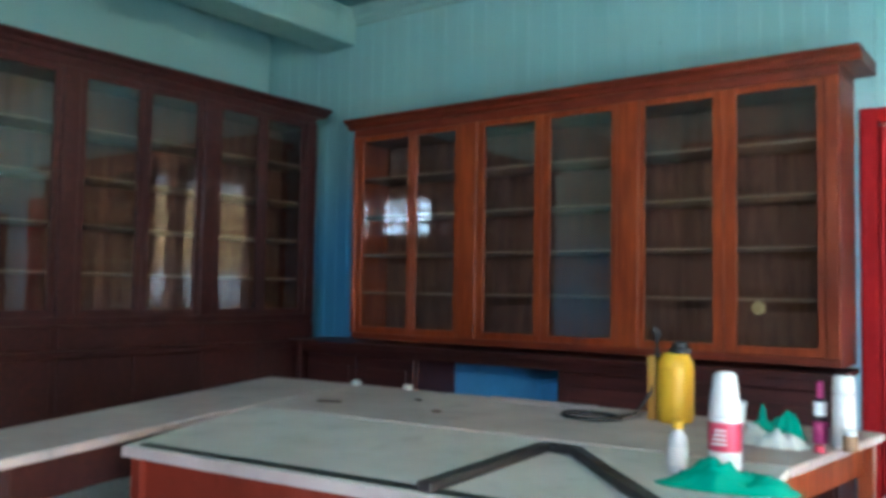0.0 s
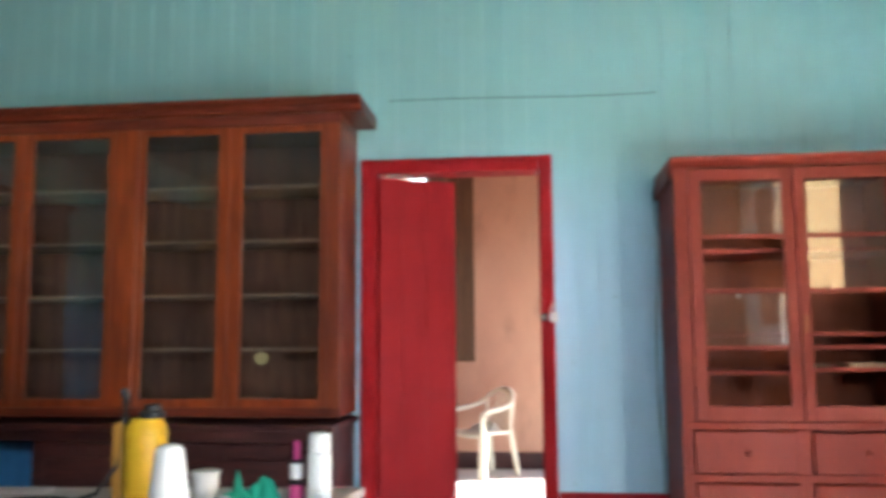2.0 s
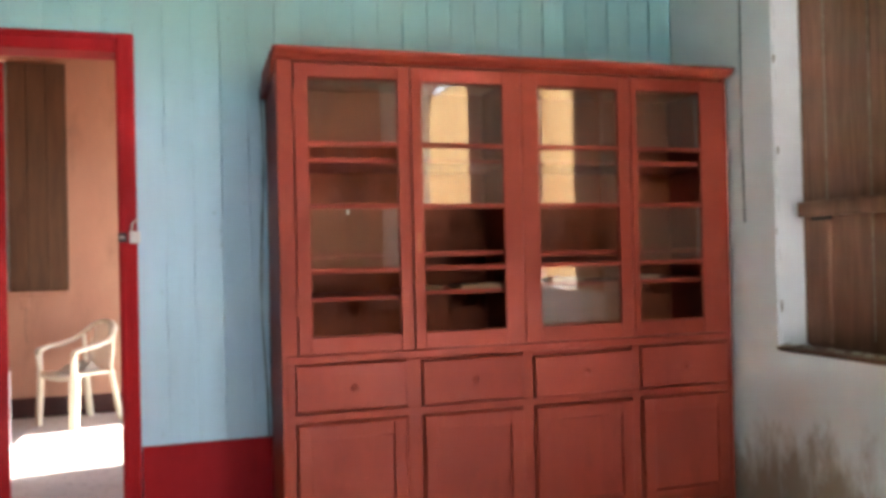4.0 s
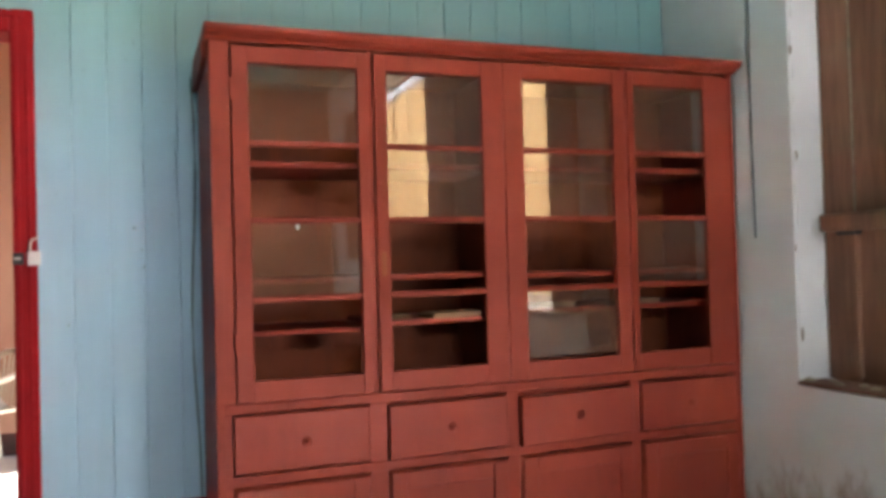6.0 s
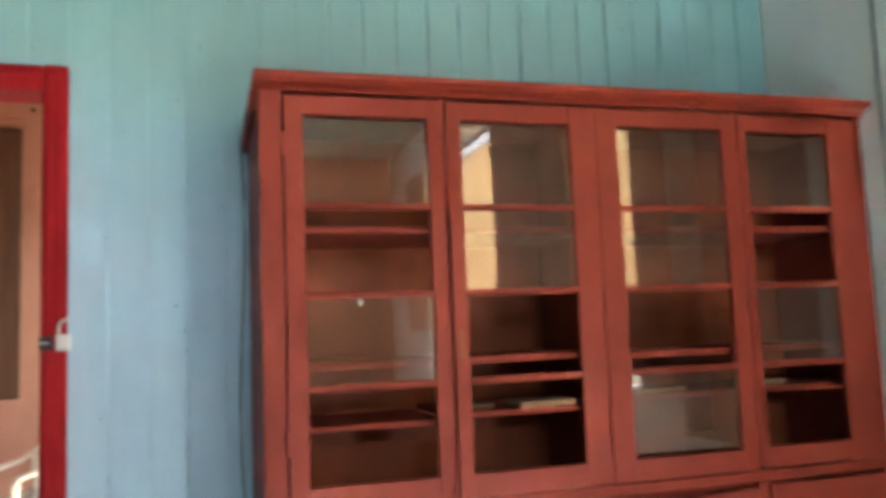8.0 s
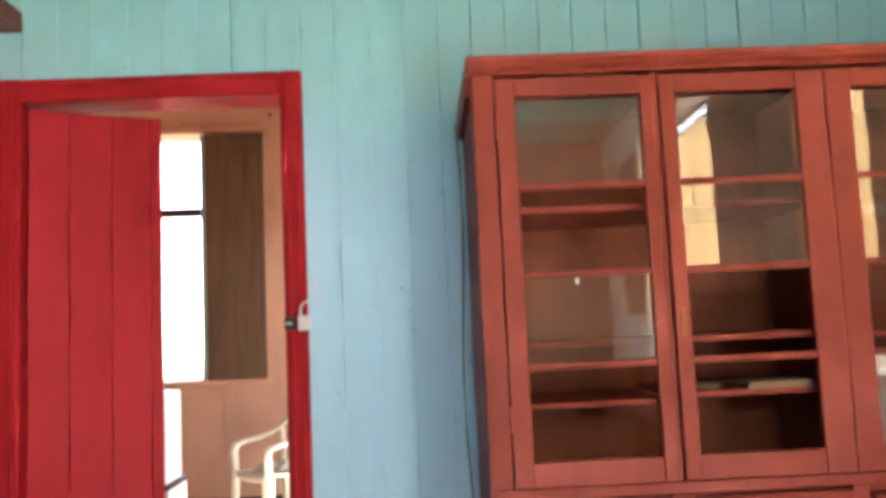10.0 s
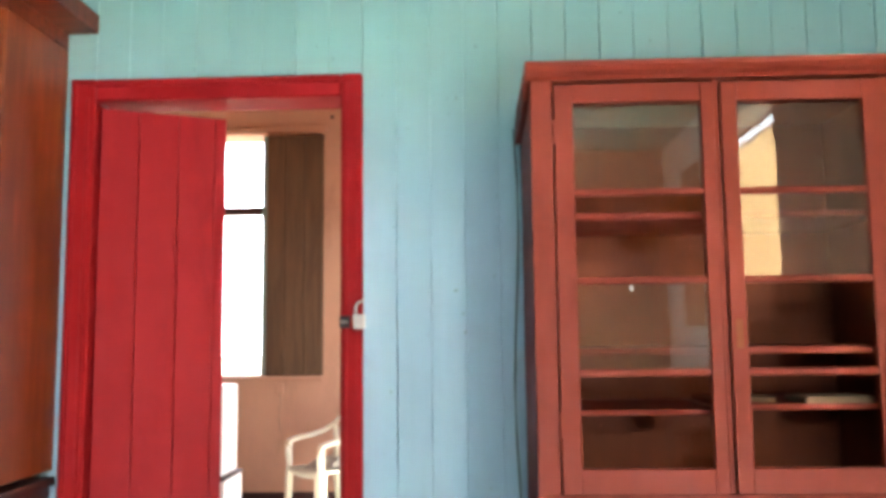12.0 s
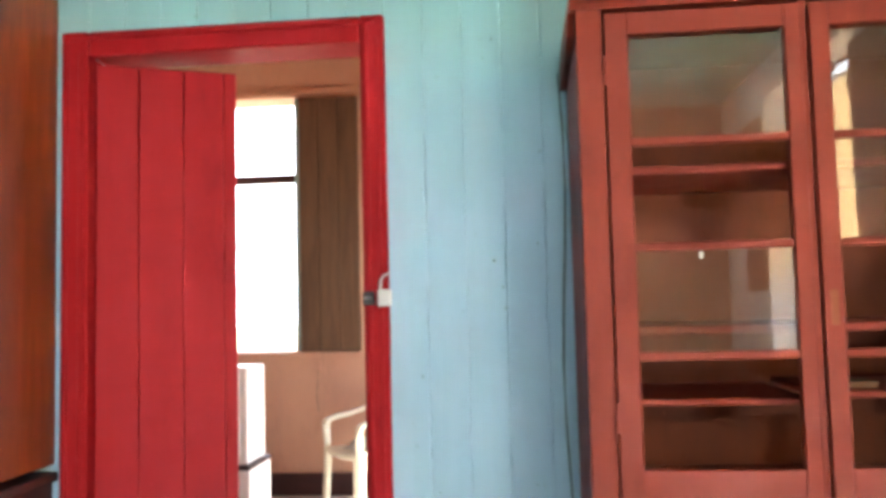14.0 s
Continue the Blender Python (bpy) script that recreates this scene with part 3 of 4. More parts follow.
def open_window(name, y0, y1, z0, z1, label):
    w = thing(name, (RIGHT_X + 0.22, (y0 + y1) / 2, z0), label, "window", kind="structure")
    x0, x1 = 3.475, 3.515
    part("window_frame", box(x0, x1, y0 + 0.002, y0 + 0.06, z0 + 0.002, z1 - 0.002, 0.004), M_SHUTTER, w)
    part("window_frame", box(x0, x1, y1 - 0.06, y1 - 0.002, z0 + 0.002, z1 - 0.002, 0.004), M_SHUTTER, w)
    part("window_frame", box(x0 + 0.002, x1 - 0.002, y0 + 0.06, y1 - 0.06, z1 - 0.022, z1 - 0.002, 0.004), M_SHUTTER, w)
    for k in range(1, 4):
        y = y0 + (y1 - y0) * k / 4
        part("bar", turned([(0.009, 0), (0.009, z1 - z0 - 0.06)], (x0 + 0.025, y, z0 + 0.001), 8), M_IRON, w)
    part("sill", box(RIGHT_X - 0.02, 3.47, y0 + 0.002, y1 - 0.002, z0 + 0.002, z0 + 0.03, 0.006), M_PLASTER, w)
    return w


open_window("window_2", *WIN_A, "tall barred window reaching down near the floor, sunlit")
open_window("window_3", *WIN_B, "tall barred window behind a cream curtain")
curtain(-1.62, 0.58, 1.46, 3.06, 3.435, 12, "window curtains")
curtain(1.80, 2.90, 0.98, 2.84, 3.435, 7, "window curtains")

for ya, yb, z0, z1 in ((0.61, 1.20, 1.32, 3.10), (1.24, 2.05, 0.90, 2.94), (-2.40, -1.73, 1.32, 3.10), (2.92, 3.27, 0.90, 2.90)):
    leaf = thing("shutter_leaf", (RIGHT_X - 0.03, (ya + yb) / 2, z0), "brown wooden shutter leaf folded open against the plaster wall", "shutter", "open shutters")
    n = max(2, round((yb - ya) / 0.125))
    for k in range(n):
        a, b_ = ya + (yb - ya) * k / n, ya + (yb - ya) * (k + 1) / n
        part("shutter_board", box(RIGHT_X - 0.034, RIGHT_X - 0.006, a + 0.002, b_ - 0.002, z0, z1, 0.004), M_SHUTTER, leaf)
    for z in (z0 + 0.3, z1 - 0.3):
        part("ledge", box(RIGHT_X - 0.056, RIGHT_X - 0.0345, ya + 0.02, yb - 0.02, z - 0.05, z + 0.05, 0.005), M_SHUTTER, leaf)
    for z in (z0 + 0.3, z1 - 0.3):
        part("hinge", turned([(0.008, -0.05), (0.008, 0.05)], (RIGHT_X - 0.009, yb + 0.009, z), 8), M_IRON, leaf, "dark iron hinge")

rw = thing("window_4", (0.97, REAR_Y - 0.2, SZ0), "high barred window in the plain rear wall", "window", kind="structure")
for k in range(1, 3):
    x = SX0 + (SX1 - SX0) * k / 3
    part("mullion", box(x - 0.04, x + 0.04, REAR_Y - 0.22, REAR_Y - 0.16, SZ0 + 0.002, SZ1 - 0.002, 0.004), M_SHUTTER, rw)
for k in (1, 2):
    z = SZ0 + (SZ1 - SZ0) * k / 3
    part("transom", box(SX0 + 0.002, SX1 - 0.002, REAR_Y - 0.215, REAR_Y - 0.165, z - 0.03, z + 0.03, 0.004), M_SHUTTER, rw)

# back room window: open at one side, its shutter leaf folded flat on the wall
bwin = thing("window_5", (-1.2, BACK_Y, BZ0), "tall bright window, its folded shutter coloured dark for shade", "window", kind="structure")
for x0, x1 in ((BX0 + 0.002, BX0 + 0.05), (BX1 - 0.05, BX1 - 0.002)):
    part("window_frame", box(x0, x1, BACK_Y + 0.05, BACK_Y + 0.12, BZ0 + 0.002, BZ1 - 0.002, 0.004), M_CREAM, bwin)
part("transom", box(BX0 + 0.05, BX1 - 0.05, BACK_Y + 0.055, BACK_Y + 0.115, 2.13, 2.19, 0.004), M_DARKWOOD, bwin)
part("lintel_board", box(BX0 - 0.06, -0.30, BACK_Y - 0.02, BACK_Y - 0.002, BZ1 + 0.006, BZ1 + 0.05, 0.004), M_PINK, bwin)
for k, (a, b_) in enumerate(((-0.735, -0.60), (-0.597, -0.462), (-0.459, -0.325))):
    part("shutter_board", box(a, b_, BACK_Y - 0.04, BACK_Y - 0.006, BZ0, BZ1 - 0.02, 0.004), M_SHUTTER_SHADED, bwin)
part("window_sill", box(BX0, -0.33, BACK_Y - 0.05, BACK_Y - 0.002, BZ0 - 0.03, BZ0 - 0.004, 0.004), M_PINK, bwin)
socket = thing("wall_socket", (-0.635, BACK_Y, 0.86), "small brown wall socket with a thin hanging cord", "socket")
part("plate", box(-0.668, -0.605, BACK_Y - 0.016, BACK_Y - 0.001, 0.83, 0.91, 0.005), M_PINK, socket)
part("cord", tube([(-0.633 + 0.005 * math.sin(k), BACK_Y - 0.012, 0.835 - 0.034 * k) for k in range(9)], 0.0032, 6), M_SHELF, socket, "thin brown cord")
solid("nail", turned([(0.012, 0.0), (0.012, 0.02), (0.004, 0.022), (0.004, 0.05)], (-0.265, BACK_Y, 2.84), 10, "y"), M_IRON, "rusty nail in the salmon wall", "nail", at=(-0.265, BACK_Y, 2.84))

# cables
solid("cable", tube([(-0.62 + 0.157 * k, 5.183, 2.585 + 0.01 * math.sin(k * 0.5) - 0.012 * math.sin(math.pi * k / 10)) for k in range(11)], 0.0028, 6), M_CABLE, "thin dark cable strung along the turquoise wall", "cable")
solid("cable", tube([(3.214, 4.58 + 0.004 * math.sin(k), 3.58 - 0.229 * k) for k in range(11)], 0.004, 6), M_CABLE, "thin dark cable running down the plaster wall", "cable")
solid("cable", tube([(0.915 + 0.012 * math.sin(k * 0.9), 5.184, 2.0 - 0.19 * k) for k in range(10)], 0.0035, 6), M_CABLE, "thin dark cable hanging beside the painted cabinet", "cable")

# ---- painted four-door cabinet ----
def glazed_door(cab, x0, x1, z0, z1, gx0, gx1, gz0, gz1, y, mat, panes, muntins, knob=None):
    """A glazed door as a part: frame, muntins, panes."""
    b = bmesh.new()
    box(x0, gx0, y, y + 0.03, z0, z1, 0.003, b)
    box(gx1, x1, y, y + 0.03, z0, z1, 0.003, b)
    box(gx0, gx1, y + 0.002, y + 0.028, gz1, z1, 0.002, b)
    box(gx0, gx1, y + 0.002, y + 0.028, z0, gz0, 0.002, b)
    d = part("glazed_door", b, mat, cab)
    zs = [gz0] + muntins + [gz1]
    for z in muntins:
        part("muntin", box(gx0, gx1, y + 0.004, y + 0.026, z - 0.011, z + 0.011, 0.003), mat, d)
    for k in panes:
        p = part("pane", box(gx0 + 0.001, gx1 - 0.001, y + 0.013, y + 0.016, zs[k] + 0.011, zs[k + 1] - 0.011), M_GLASS_DUSTY, d)
        p.visible_shadow = False
    if knob:
        part("escutcheon", box(knob[0] - 0.01, knob[0] + 0.01, y - 0.003, y + 0.001, knob[1] - 0.045, knob[1] + 0.045, 0.0015), M_TERRA_IN, d, "dark keyhole plate")
    return d


rc = thing("display_cabinet", (2.05, 4.92, FLOOR), "tall terracotta painted cabinet, glazed doors with missing panes", "cabinet")
RX0, RX1, RY, RT = 0.942, 3.185, 4.66, 2.02
part("side", box(RX0, RX0 + 0.025, RY + 0.002, 5.186, FLOOR, RT, 0.003), M_TERRA, rc)
part("side", box(RX1 - 0.025, RX1, RY + 0.002, 5.186, FLOOR, RT, 0.003), M_TERRA, rc)
part("back", box(RX0 + 0.026, RX1 - 0.026, 5.165, 5.185, FLOOR + 0.05, RT - 0.005), M_TERRA_IN, rc)
part("top_board", box(RX0 + 0.026, RX1 - 0.026, RY + 0.03, 5.164, RT - 0.03, RT - 0.002), M_TERRA_IN, rc)
part("divider", box(2.055, 2.075, RY + 0.032, 5.164, 0.72, RT - 0.031), M_TERRA_IN, rc)
part("worktop_board", box(RX0 + 0.026, RX1 - 0.026, RY + 0.032, 5.164, 0.71, 0.735), M_TERRA_IN, rc)
corn = [(5.186, RT), (RY - 0.002, RT), (RY - 0.012, RT + 0.010), (RY - 0.036, RT + 0.018), (RY - 0.052, RT + 0.032), (RY - 0.055, RT + 0.047), (5.186, RT + 0.047)]
part("cornice", profile_x(corn, RX0 - 0.016, 3.20), M_TERRA, rc)
part("cornice_end", profile_x([(5.186, 1.94), (4.80, 1.955), (4.72, 1.97), (4.68, RT), (5.186, RT)], RX0 - 0.02, RX0 - 0.001), M_TERRA, rc)
RAIL = [(1.014, 1.512, 1.075, 1.470), (1.535, 2.0645, 1.585, 1.970), (2.0655, 2.618, 2.15, 2.565), (2.642, 3.165, 2.675, 3.03)]
MUN = [1.105, 1.385, 1.66]
PANES = [(1, 3), (2, 3), (0, 2, 3), (1, 3)]
for q in ((RX0, 1.012, 0.0), (1.513, 1.534, 0.012), (2.619, 2.641, 0.010), (3.166, RX1, 0.0)):
    part("post", box(q[0], q[1], RY + q[2], RY + 0.036, 0.743, RT, 0.003), M_TERRA, rc)
for k, (x0, x1, g0, g1) in enumerate(RAIL):
    lift = (-0.010, -0.004, -0.004, 0.004)[k]
    glazed_door(rc, x0, x1, 0.745, 2.005, g0, g1, 0.82, 1.945, RY + lift, M_TERRA, PANES[k], MUN, (1.56, 1.22) if k == 1 else None)
for k, (x, z) in enumerate(((1.013, 1.85), (1.013, 0.95), (3.15, 1.85), (3.15, 0.95))):
    part("hinge", box(x - 0.004, x + 0.004, RY - 0.0125, RY - 0.009, z - 0.04, z + 0.04, 0.001), M_TERRA, rc)
# shelves
for x0, x1, zs in ((RX0 + 0.03, 2.053, (1.605, 1.18)), (2.077, RX1 - 0.03, (1.605, 1.17))):
    for z in zs:
        part("shelf", box(x0, x1, RY + 0.06, 5.16, z - 0.022, z, 0.003), M_TERRA, rc)
part("shelf", box(RX0 + 0.03, 1.515, RY + 0.06, 5.16, 0.972, 0.988, 0.003), M_TERRA, rc)
part("shelf", box(1.535, 2.053, RY + 0.06, 5.16, 0.985, 1.003, 0.003), M_TERRA, rc)
part("shelf", box(2.077, RX1 - 0.03, RY + 0.10, 5.16, 1.0, 1.02, 0.003), M_TERRA, rc)
# drawers and cupboard doors below
rail = box(RX0, RX1, RY + 0.004, RY + 0.03, 0.705, 0.742, 0.003)
box(RX0, RX1, RY + 0.004, RY + 0.03, 0.452, 0.49, 0.003, rail)
box(RX0, RX1, RY + 0.004, RY + 0.03, FLOOR, FLOOR + 0.09, 0.003, rail)
for x0, x1 in ((RX0, 0.998), (1.49, 1.56), (2.045, 2.1), (2.615, 2.66), (3.15, RX1)):
    box(x0, x1, RY + 0.006, RY + 0.028, FLOOR + 0.09, 0.705, 0.003, rail)
part("lower_frame", rail, M_TERRA, rc)
part("drawer_backing", box(RX0 + 0.026, RX1 - 0.026, RY + 0.0305, RY + 0.040, FLOOR + 0.05, 0.70), M_TERRA, rc)
for k, (x0, x1, out) in enumerate(((1.0, 1.488, 0.0), (1.562, 2.043, 0.006), (2.102, 2.613, 0.014), (2.662, 3.148, 0.0))):
    slip = box(x0, x1, RY - 0.006 - out, RY + 0.02, 0.496, (0.699, 0.695, 0.688, 0.694)[k], 0.004)
    bmesh.ops.rotate(slip, cent=(x1, RY, 0.50), matrix=Matrix.Rotation(radians((0.2, -0.3, -0.9, 0.3)[k]), 3, "Y"), verts=slip.verts)
    dr = part("drawer", slip, M_TERRA, rc)
    mx = (x0 + x1) / 2 + 0.01
    part("knob", turned([(0.019, 0.0), (0.017, 0.004), (0.008, 0.006), (0.007, 0.012), (0.010, 0.016), (0.006, 0.020)], (mx, RY - 0.006 - out, 0.592), 14, "y"), M_TERRA, dr, "small worn painted drawer knob")
    ld = part("cupboard_door", box(x0, x1, RY - 0.004, RY + 0.02, FLOOR + 0.095, 0.448, 0.004), M_TERRA, rc)
    for q in ((x0 + 0.005, x0 + 0.065, FLOOR + 0.1, 0.444), (x1 - 0.065, x1 - 0.005, FLOOR + 0.1, 0.444), (x0 + 0.065, x1 - 0.065, 0.38, 0.443), (x0 + 0.065, x1 - 0.065, FLOOR + 0.101, FLOOR + 0.17)):
        part("panel_rail", box(q[0], q[1], RY - 0.014, RY - 0.003, q[2], q[3], 0.003), M_TERRA, ld)

part("paper_tag", box(1.235, 1.244, RY - 0.004, RY - 0.001, 1.352, 1.370, 0.001), M_WHITE, rc, "tiny white tag")

# papers on the shelves
for x, y, z, w, d, h, r in ((1.87, 4.80, 1.003, 0.21, 0.15, 0.022, 4), (1.64, 4.86, 1.003, 0.14, 0.12, 0.016, -5), (2.33, 4.86, 1.02, 0.2, 0.16, 0.018, 8), (2.78, 4.85, 1.02, 0.16, 0.12, 0.02, -4)):
    pile = thing("paper_stack", (x, y, z), "small stack of yellowed papers on a cabinet shelf", "papers", "paper stacks")
    for q in range(5):
        part("sheet", box(x - w / 2 + 0.006 * math.sin(q * 2.1), x + w / 2 + 0.005 * math.cos(q * 1.7), y - d / 2 + 0.004 * math.cos(q), y + d / 2, z + h * q / 5 + 0.0002, z + h * (q + 0.85) / 5), M_PAPER, pile)
    pile.rotation_euler = (0, 0, radians(r))

# ---- varnished wall cabinet, three bays of two glazed doors ----
def bay_cabinet(name, label, bays, length, top, gz0, gz1, shelves, dark):
    """A glazed cabinet built along +x from 0, its front at y = 0, its back at y = 0.42."""
    cab = thing(name, (0, 0, 0), label, "cabinet")
    main = M_DARKWOOD if dark else M_VARNISH
    rail_m = M_DARKWOOD if dark else M_VARNISH_X
    part("side", box(0, 0.03, 0.012, 0.42, gz0 - 0.1, top - 0.14, 0.003), main, cab)
    part("side", box(length - 0.03, length, 0.012, 0.42, gz0 - 0.1, top - 0.14, 0.003), main, cab)
    part("back", box(0.03, length - 0.03, 0.40, 0.42, gz0 - 0.1, top - 0.14), M_INSIDE, cab)
    part("floor_board", box(0.03, length - 0.03, 0.03, 0.399, gz0 - 0.10, gz0 - 0.075), M_INSIDE, cab)
    part("top_board", box(0.03, length - 0.03, 0.03, 0.399, top - 0.17, top - 0.145), M_INSIDE, cab)
    part("frieze", box(0.0, length, 0.0, 0.42, top - 0.139, top - 0.075, 0.003), rail_m, cab)
    part("cornice", profile_x([(0.42, top - 0.074), (-0.005, top - 0.074), (-0.02, top - 0.062), (-0.03, top - 0.04), (-0.06, top - 0.025), (-0.075, top - 0.012), (-0.075, top), (0.42, top)], -0.06, length + 0.115), rail_m, cab)
    part("bottom_rail", box(0.0, length, 0.002, 0.028, gz0 - 0.10, gz0 - 0.05, 0.003), rail_m, cab)
    for px0, px1, doors in bays:
        part("pilaster", box(px0, px1, -0.014, 0.026, gz0 - 0.05, top - 0.14, 0.006), main, cab)
    for px0, px1, doors in bays:
        for d0, d1, g0, g1, panes in doors:
            b = bmesh.new()
            box(d0, g0, 0.0, 0.028, gz0 - 0.049, top - 0.141, 0.003, b)
            box(g1, d1, 0.0, 0.028, gz0 - 0.049, top - 0.141, 0.003, b)
            box(g0, g1, 0.002, 0.026, gz1, top - 0.141, 0.002, b)
            box(g0, g1, 0.002, 0.026, gz0 - 0.049, gz0, 0.002, b)
            d = part("glazed_door", b, main, cab)
            if panes:
                p = part("pane", box(g0 + 0.001, g1 - 0.001, 0.012, 0.015, gz0 + 0.001, gz1 - 0.001), M_GLASS, d)
                p.visible_shadow = False
    for z in shelves:
        part("shelf", box(0.031, length - 0.031, 0.05, 0.398, z - 0.015, z, 0.003), M_SHELF, cab)
    return cab


LX0 = -4.40
LW = -0.812 - LX0
def lc_door(d0, d1, g0, g1, p):
    return (d0 - LX0, d1 - LX0, g0 - LX0, g1 - LX0, p)


lc_bays = [
    (0.0, 0.04, [lc_door(-4.358, -3.80, -4.30, -3.84, True), lc_door(-3.798, -3.36, -3.76, -3.40, True)]),
    (-3.358 - LX0, -3.20 - LX0, [lc_door(-3.198, -2.672, -3.14, -2.73, True), lc_door(-2.67, -2.12, -2.61, -2.16, True)]),
    (-2.118 - LX0, -1.972 - LX0, [lc_door(-1.97, -1.445, -1.935, -1.51, True), lc_door(-1.443, -0.89, -1.37, -0.93, True)]),
    (-0.888 - LX0, LW, []),
]
lc = bay_cabinet("glazed_cabinet", "long varnished red-brown cabinet with six glazed doors, empty shelves", lc_bays, LW, 2.487, 0.845, 2.307, (1.115, 1.415, 1.715, 2.02), False)
lc.location = (LX0, 4.765, 0)
badge = solid("badge", turned([(0.039, 0.0), (0.037, 0.003), (0.018, 0.005)], (-1.249, 4.775, 1.06), 20, "y"), M_STICKER, "round pale sticker on the cabinet glass", "sticker", at=(-1.249, 4.775, 1.06))

# lower part: long ledge on dark cupboards, with an open bay that shows the blue wall
base_u = thing("cabinet_base", (-2.8, 4.9, FLOOR), "dark wooden base cupboards with a projecting ledge", "cabinet")
part("ledge", box(-4.98, -0.80, 4.60, 5.186, 0.69, 0.722, 0.008, seg=2), M_DARKWOOD, base_u)
part("apron", box(-4.9, -0.82, 4.66, 4.69, 0.625, 0.689, 0.004), M_DARKWOOD, base_u)
for x0, x1 in ((-4.80, -3.66), (-2.50, -0.82)):
    part("carcass", box(x0, x1, 4.70, 5.186, FLOOR, 0.688, 0.004), M_DARKWOOD, base_u)
    n = 2
    for k in range(n):
        a, b_ = x0 + (x1 - x0) * k / n, x0 + (x1 - x0) * (k + 1) / n
        dd = part("cupboard_door", box(a + 0.02, b_ - 0.02, 4.675, 4.698, FLOOR + 0.06, 0.62, 0.005), M_DARKWOOD, base_u)
        part("door_panel", box(a + 0.09, b_ - 0.09, 4.668, 4.676, FLOOR + 0.13, 0.54, 0.006), M_DARKWOOD, dd)
part("back_panel", box(-3.658, -2.502, 5.165, 5.185, 0.02, 0.688), M_BLUE, base_u, "bright blue painted back board")
part("plinth", box(-3.659, -2.501, 4.72, 4.75, FLOOR, 0.12, 0.004), M_DARKWOOD, base_u)
for x in (-4.86,):
    part("leg", box(x - 0.03, x + 0.03, 4.64, 4.70, FLOOR, 0.689, 0.004), M_DARKWOOD, base_u)

# ---- dark cabinet along the west wall ----
def d2(d0, d1, p=True):
    return (d0, d1, d0 + 0.05, d1 - 0.05, p)


w_bays = []
y_at = [0.0, 1.15, 2.25, 3.35, 4.40]
for k, (a, b_) in enumerate(zip(y_at, y_at[1:])):
    m = (a + b_ + 0.12) / 2
    w_bays.append((a, a + 0.12, [d2(a + 0.122, m - 0.001), d2(m + 0.001, b_ - 0.002)]))
w_bays.append((4.402, 4.52, []))
lc2 = bay_cabinet("glazed_cabinet", "dark stained glazed cabinet against the side wall, empty shelves", w_bays, 4.52, 2.69, 0.97, 2.50, (1.22, 1.54, 1.86, 2.18), True)
lc2.location = (-5.0, 0.41, 0)
lc2.rotation_euler = (0, 0, radians(90))
b2 = thing("cabinet_base", (-5.3, 2.7, FLOOR), "dark stained base cupboards under the side wall cabinet", "cabinet")
part("carcass", box(-5.93, -4.98, 0.41, 4.92, FLOOR, 0.869, 0.004), M_DARKWOOD, b2)
part("ledge", box(-5.0, -4.94, 0.41, 4.92, 0.67, 0.705, 0.006), M_DARKWOOD, b2)
for k in range(4):
    a = 0.45 + 1.11 * k
    part("drawer", box(-4.979, -4.962, a, a + 1.06, 0.72, 0.85, 0.004), M_DARKWOOD, b2)
    part("cupboard_door", box(-4.979, -4.962, a, a + 0.52, FLOOR + 0.08, 0.655, 0.004), M_DARKWOOD, b2)
    part("cupboard_door", box(-4.979, -4.962, a + 0.54, a + 1.06, FLOOR + 0.08, 0.655, 0.004), M_DARKWOOD, b2)

# ---- tables ----
TZ = 0.60


def prism(corners, z0, z1, bevel=0.0):
    """An upright block on four corners of the plan, given anticlockwise."""
    b = bmesh.new()
    lo = [b.verts.new((x, y, z0)) for x, y in corners]
    hi = [b.verts.new((x, y, z1)) for x, y in corners]
    b.faces.new(lo[::-1])
    b.faces.new(hi)
    for k in range(len(corners)):
        n = (k + 1) % len(corners)
        b.faces.new((lo[k], lo[n], hi[n], hi[k]))
    if bevel:
        bmesh.ops.bevel(b, geom=list(b.edges), offset=bevel, segments=1, affect="EDGES")
    return b


def inset(corners, d):
    c = Vector((sum(p[0] for p in corners) / 4, sum(p[1] for p in corners) / 4))
    return [tuple(Vector(p) + (c - Vector(p)).normalized() * d * 1.4) for p in corners]


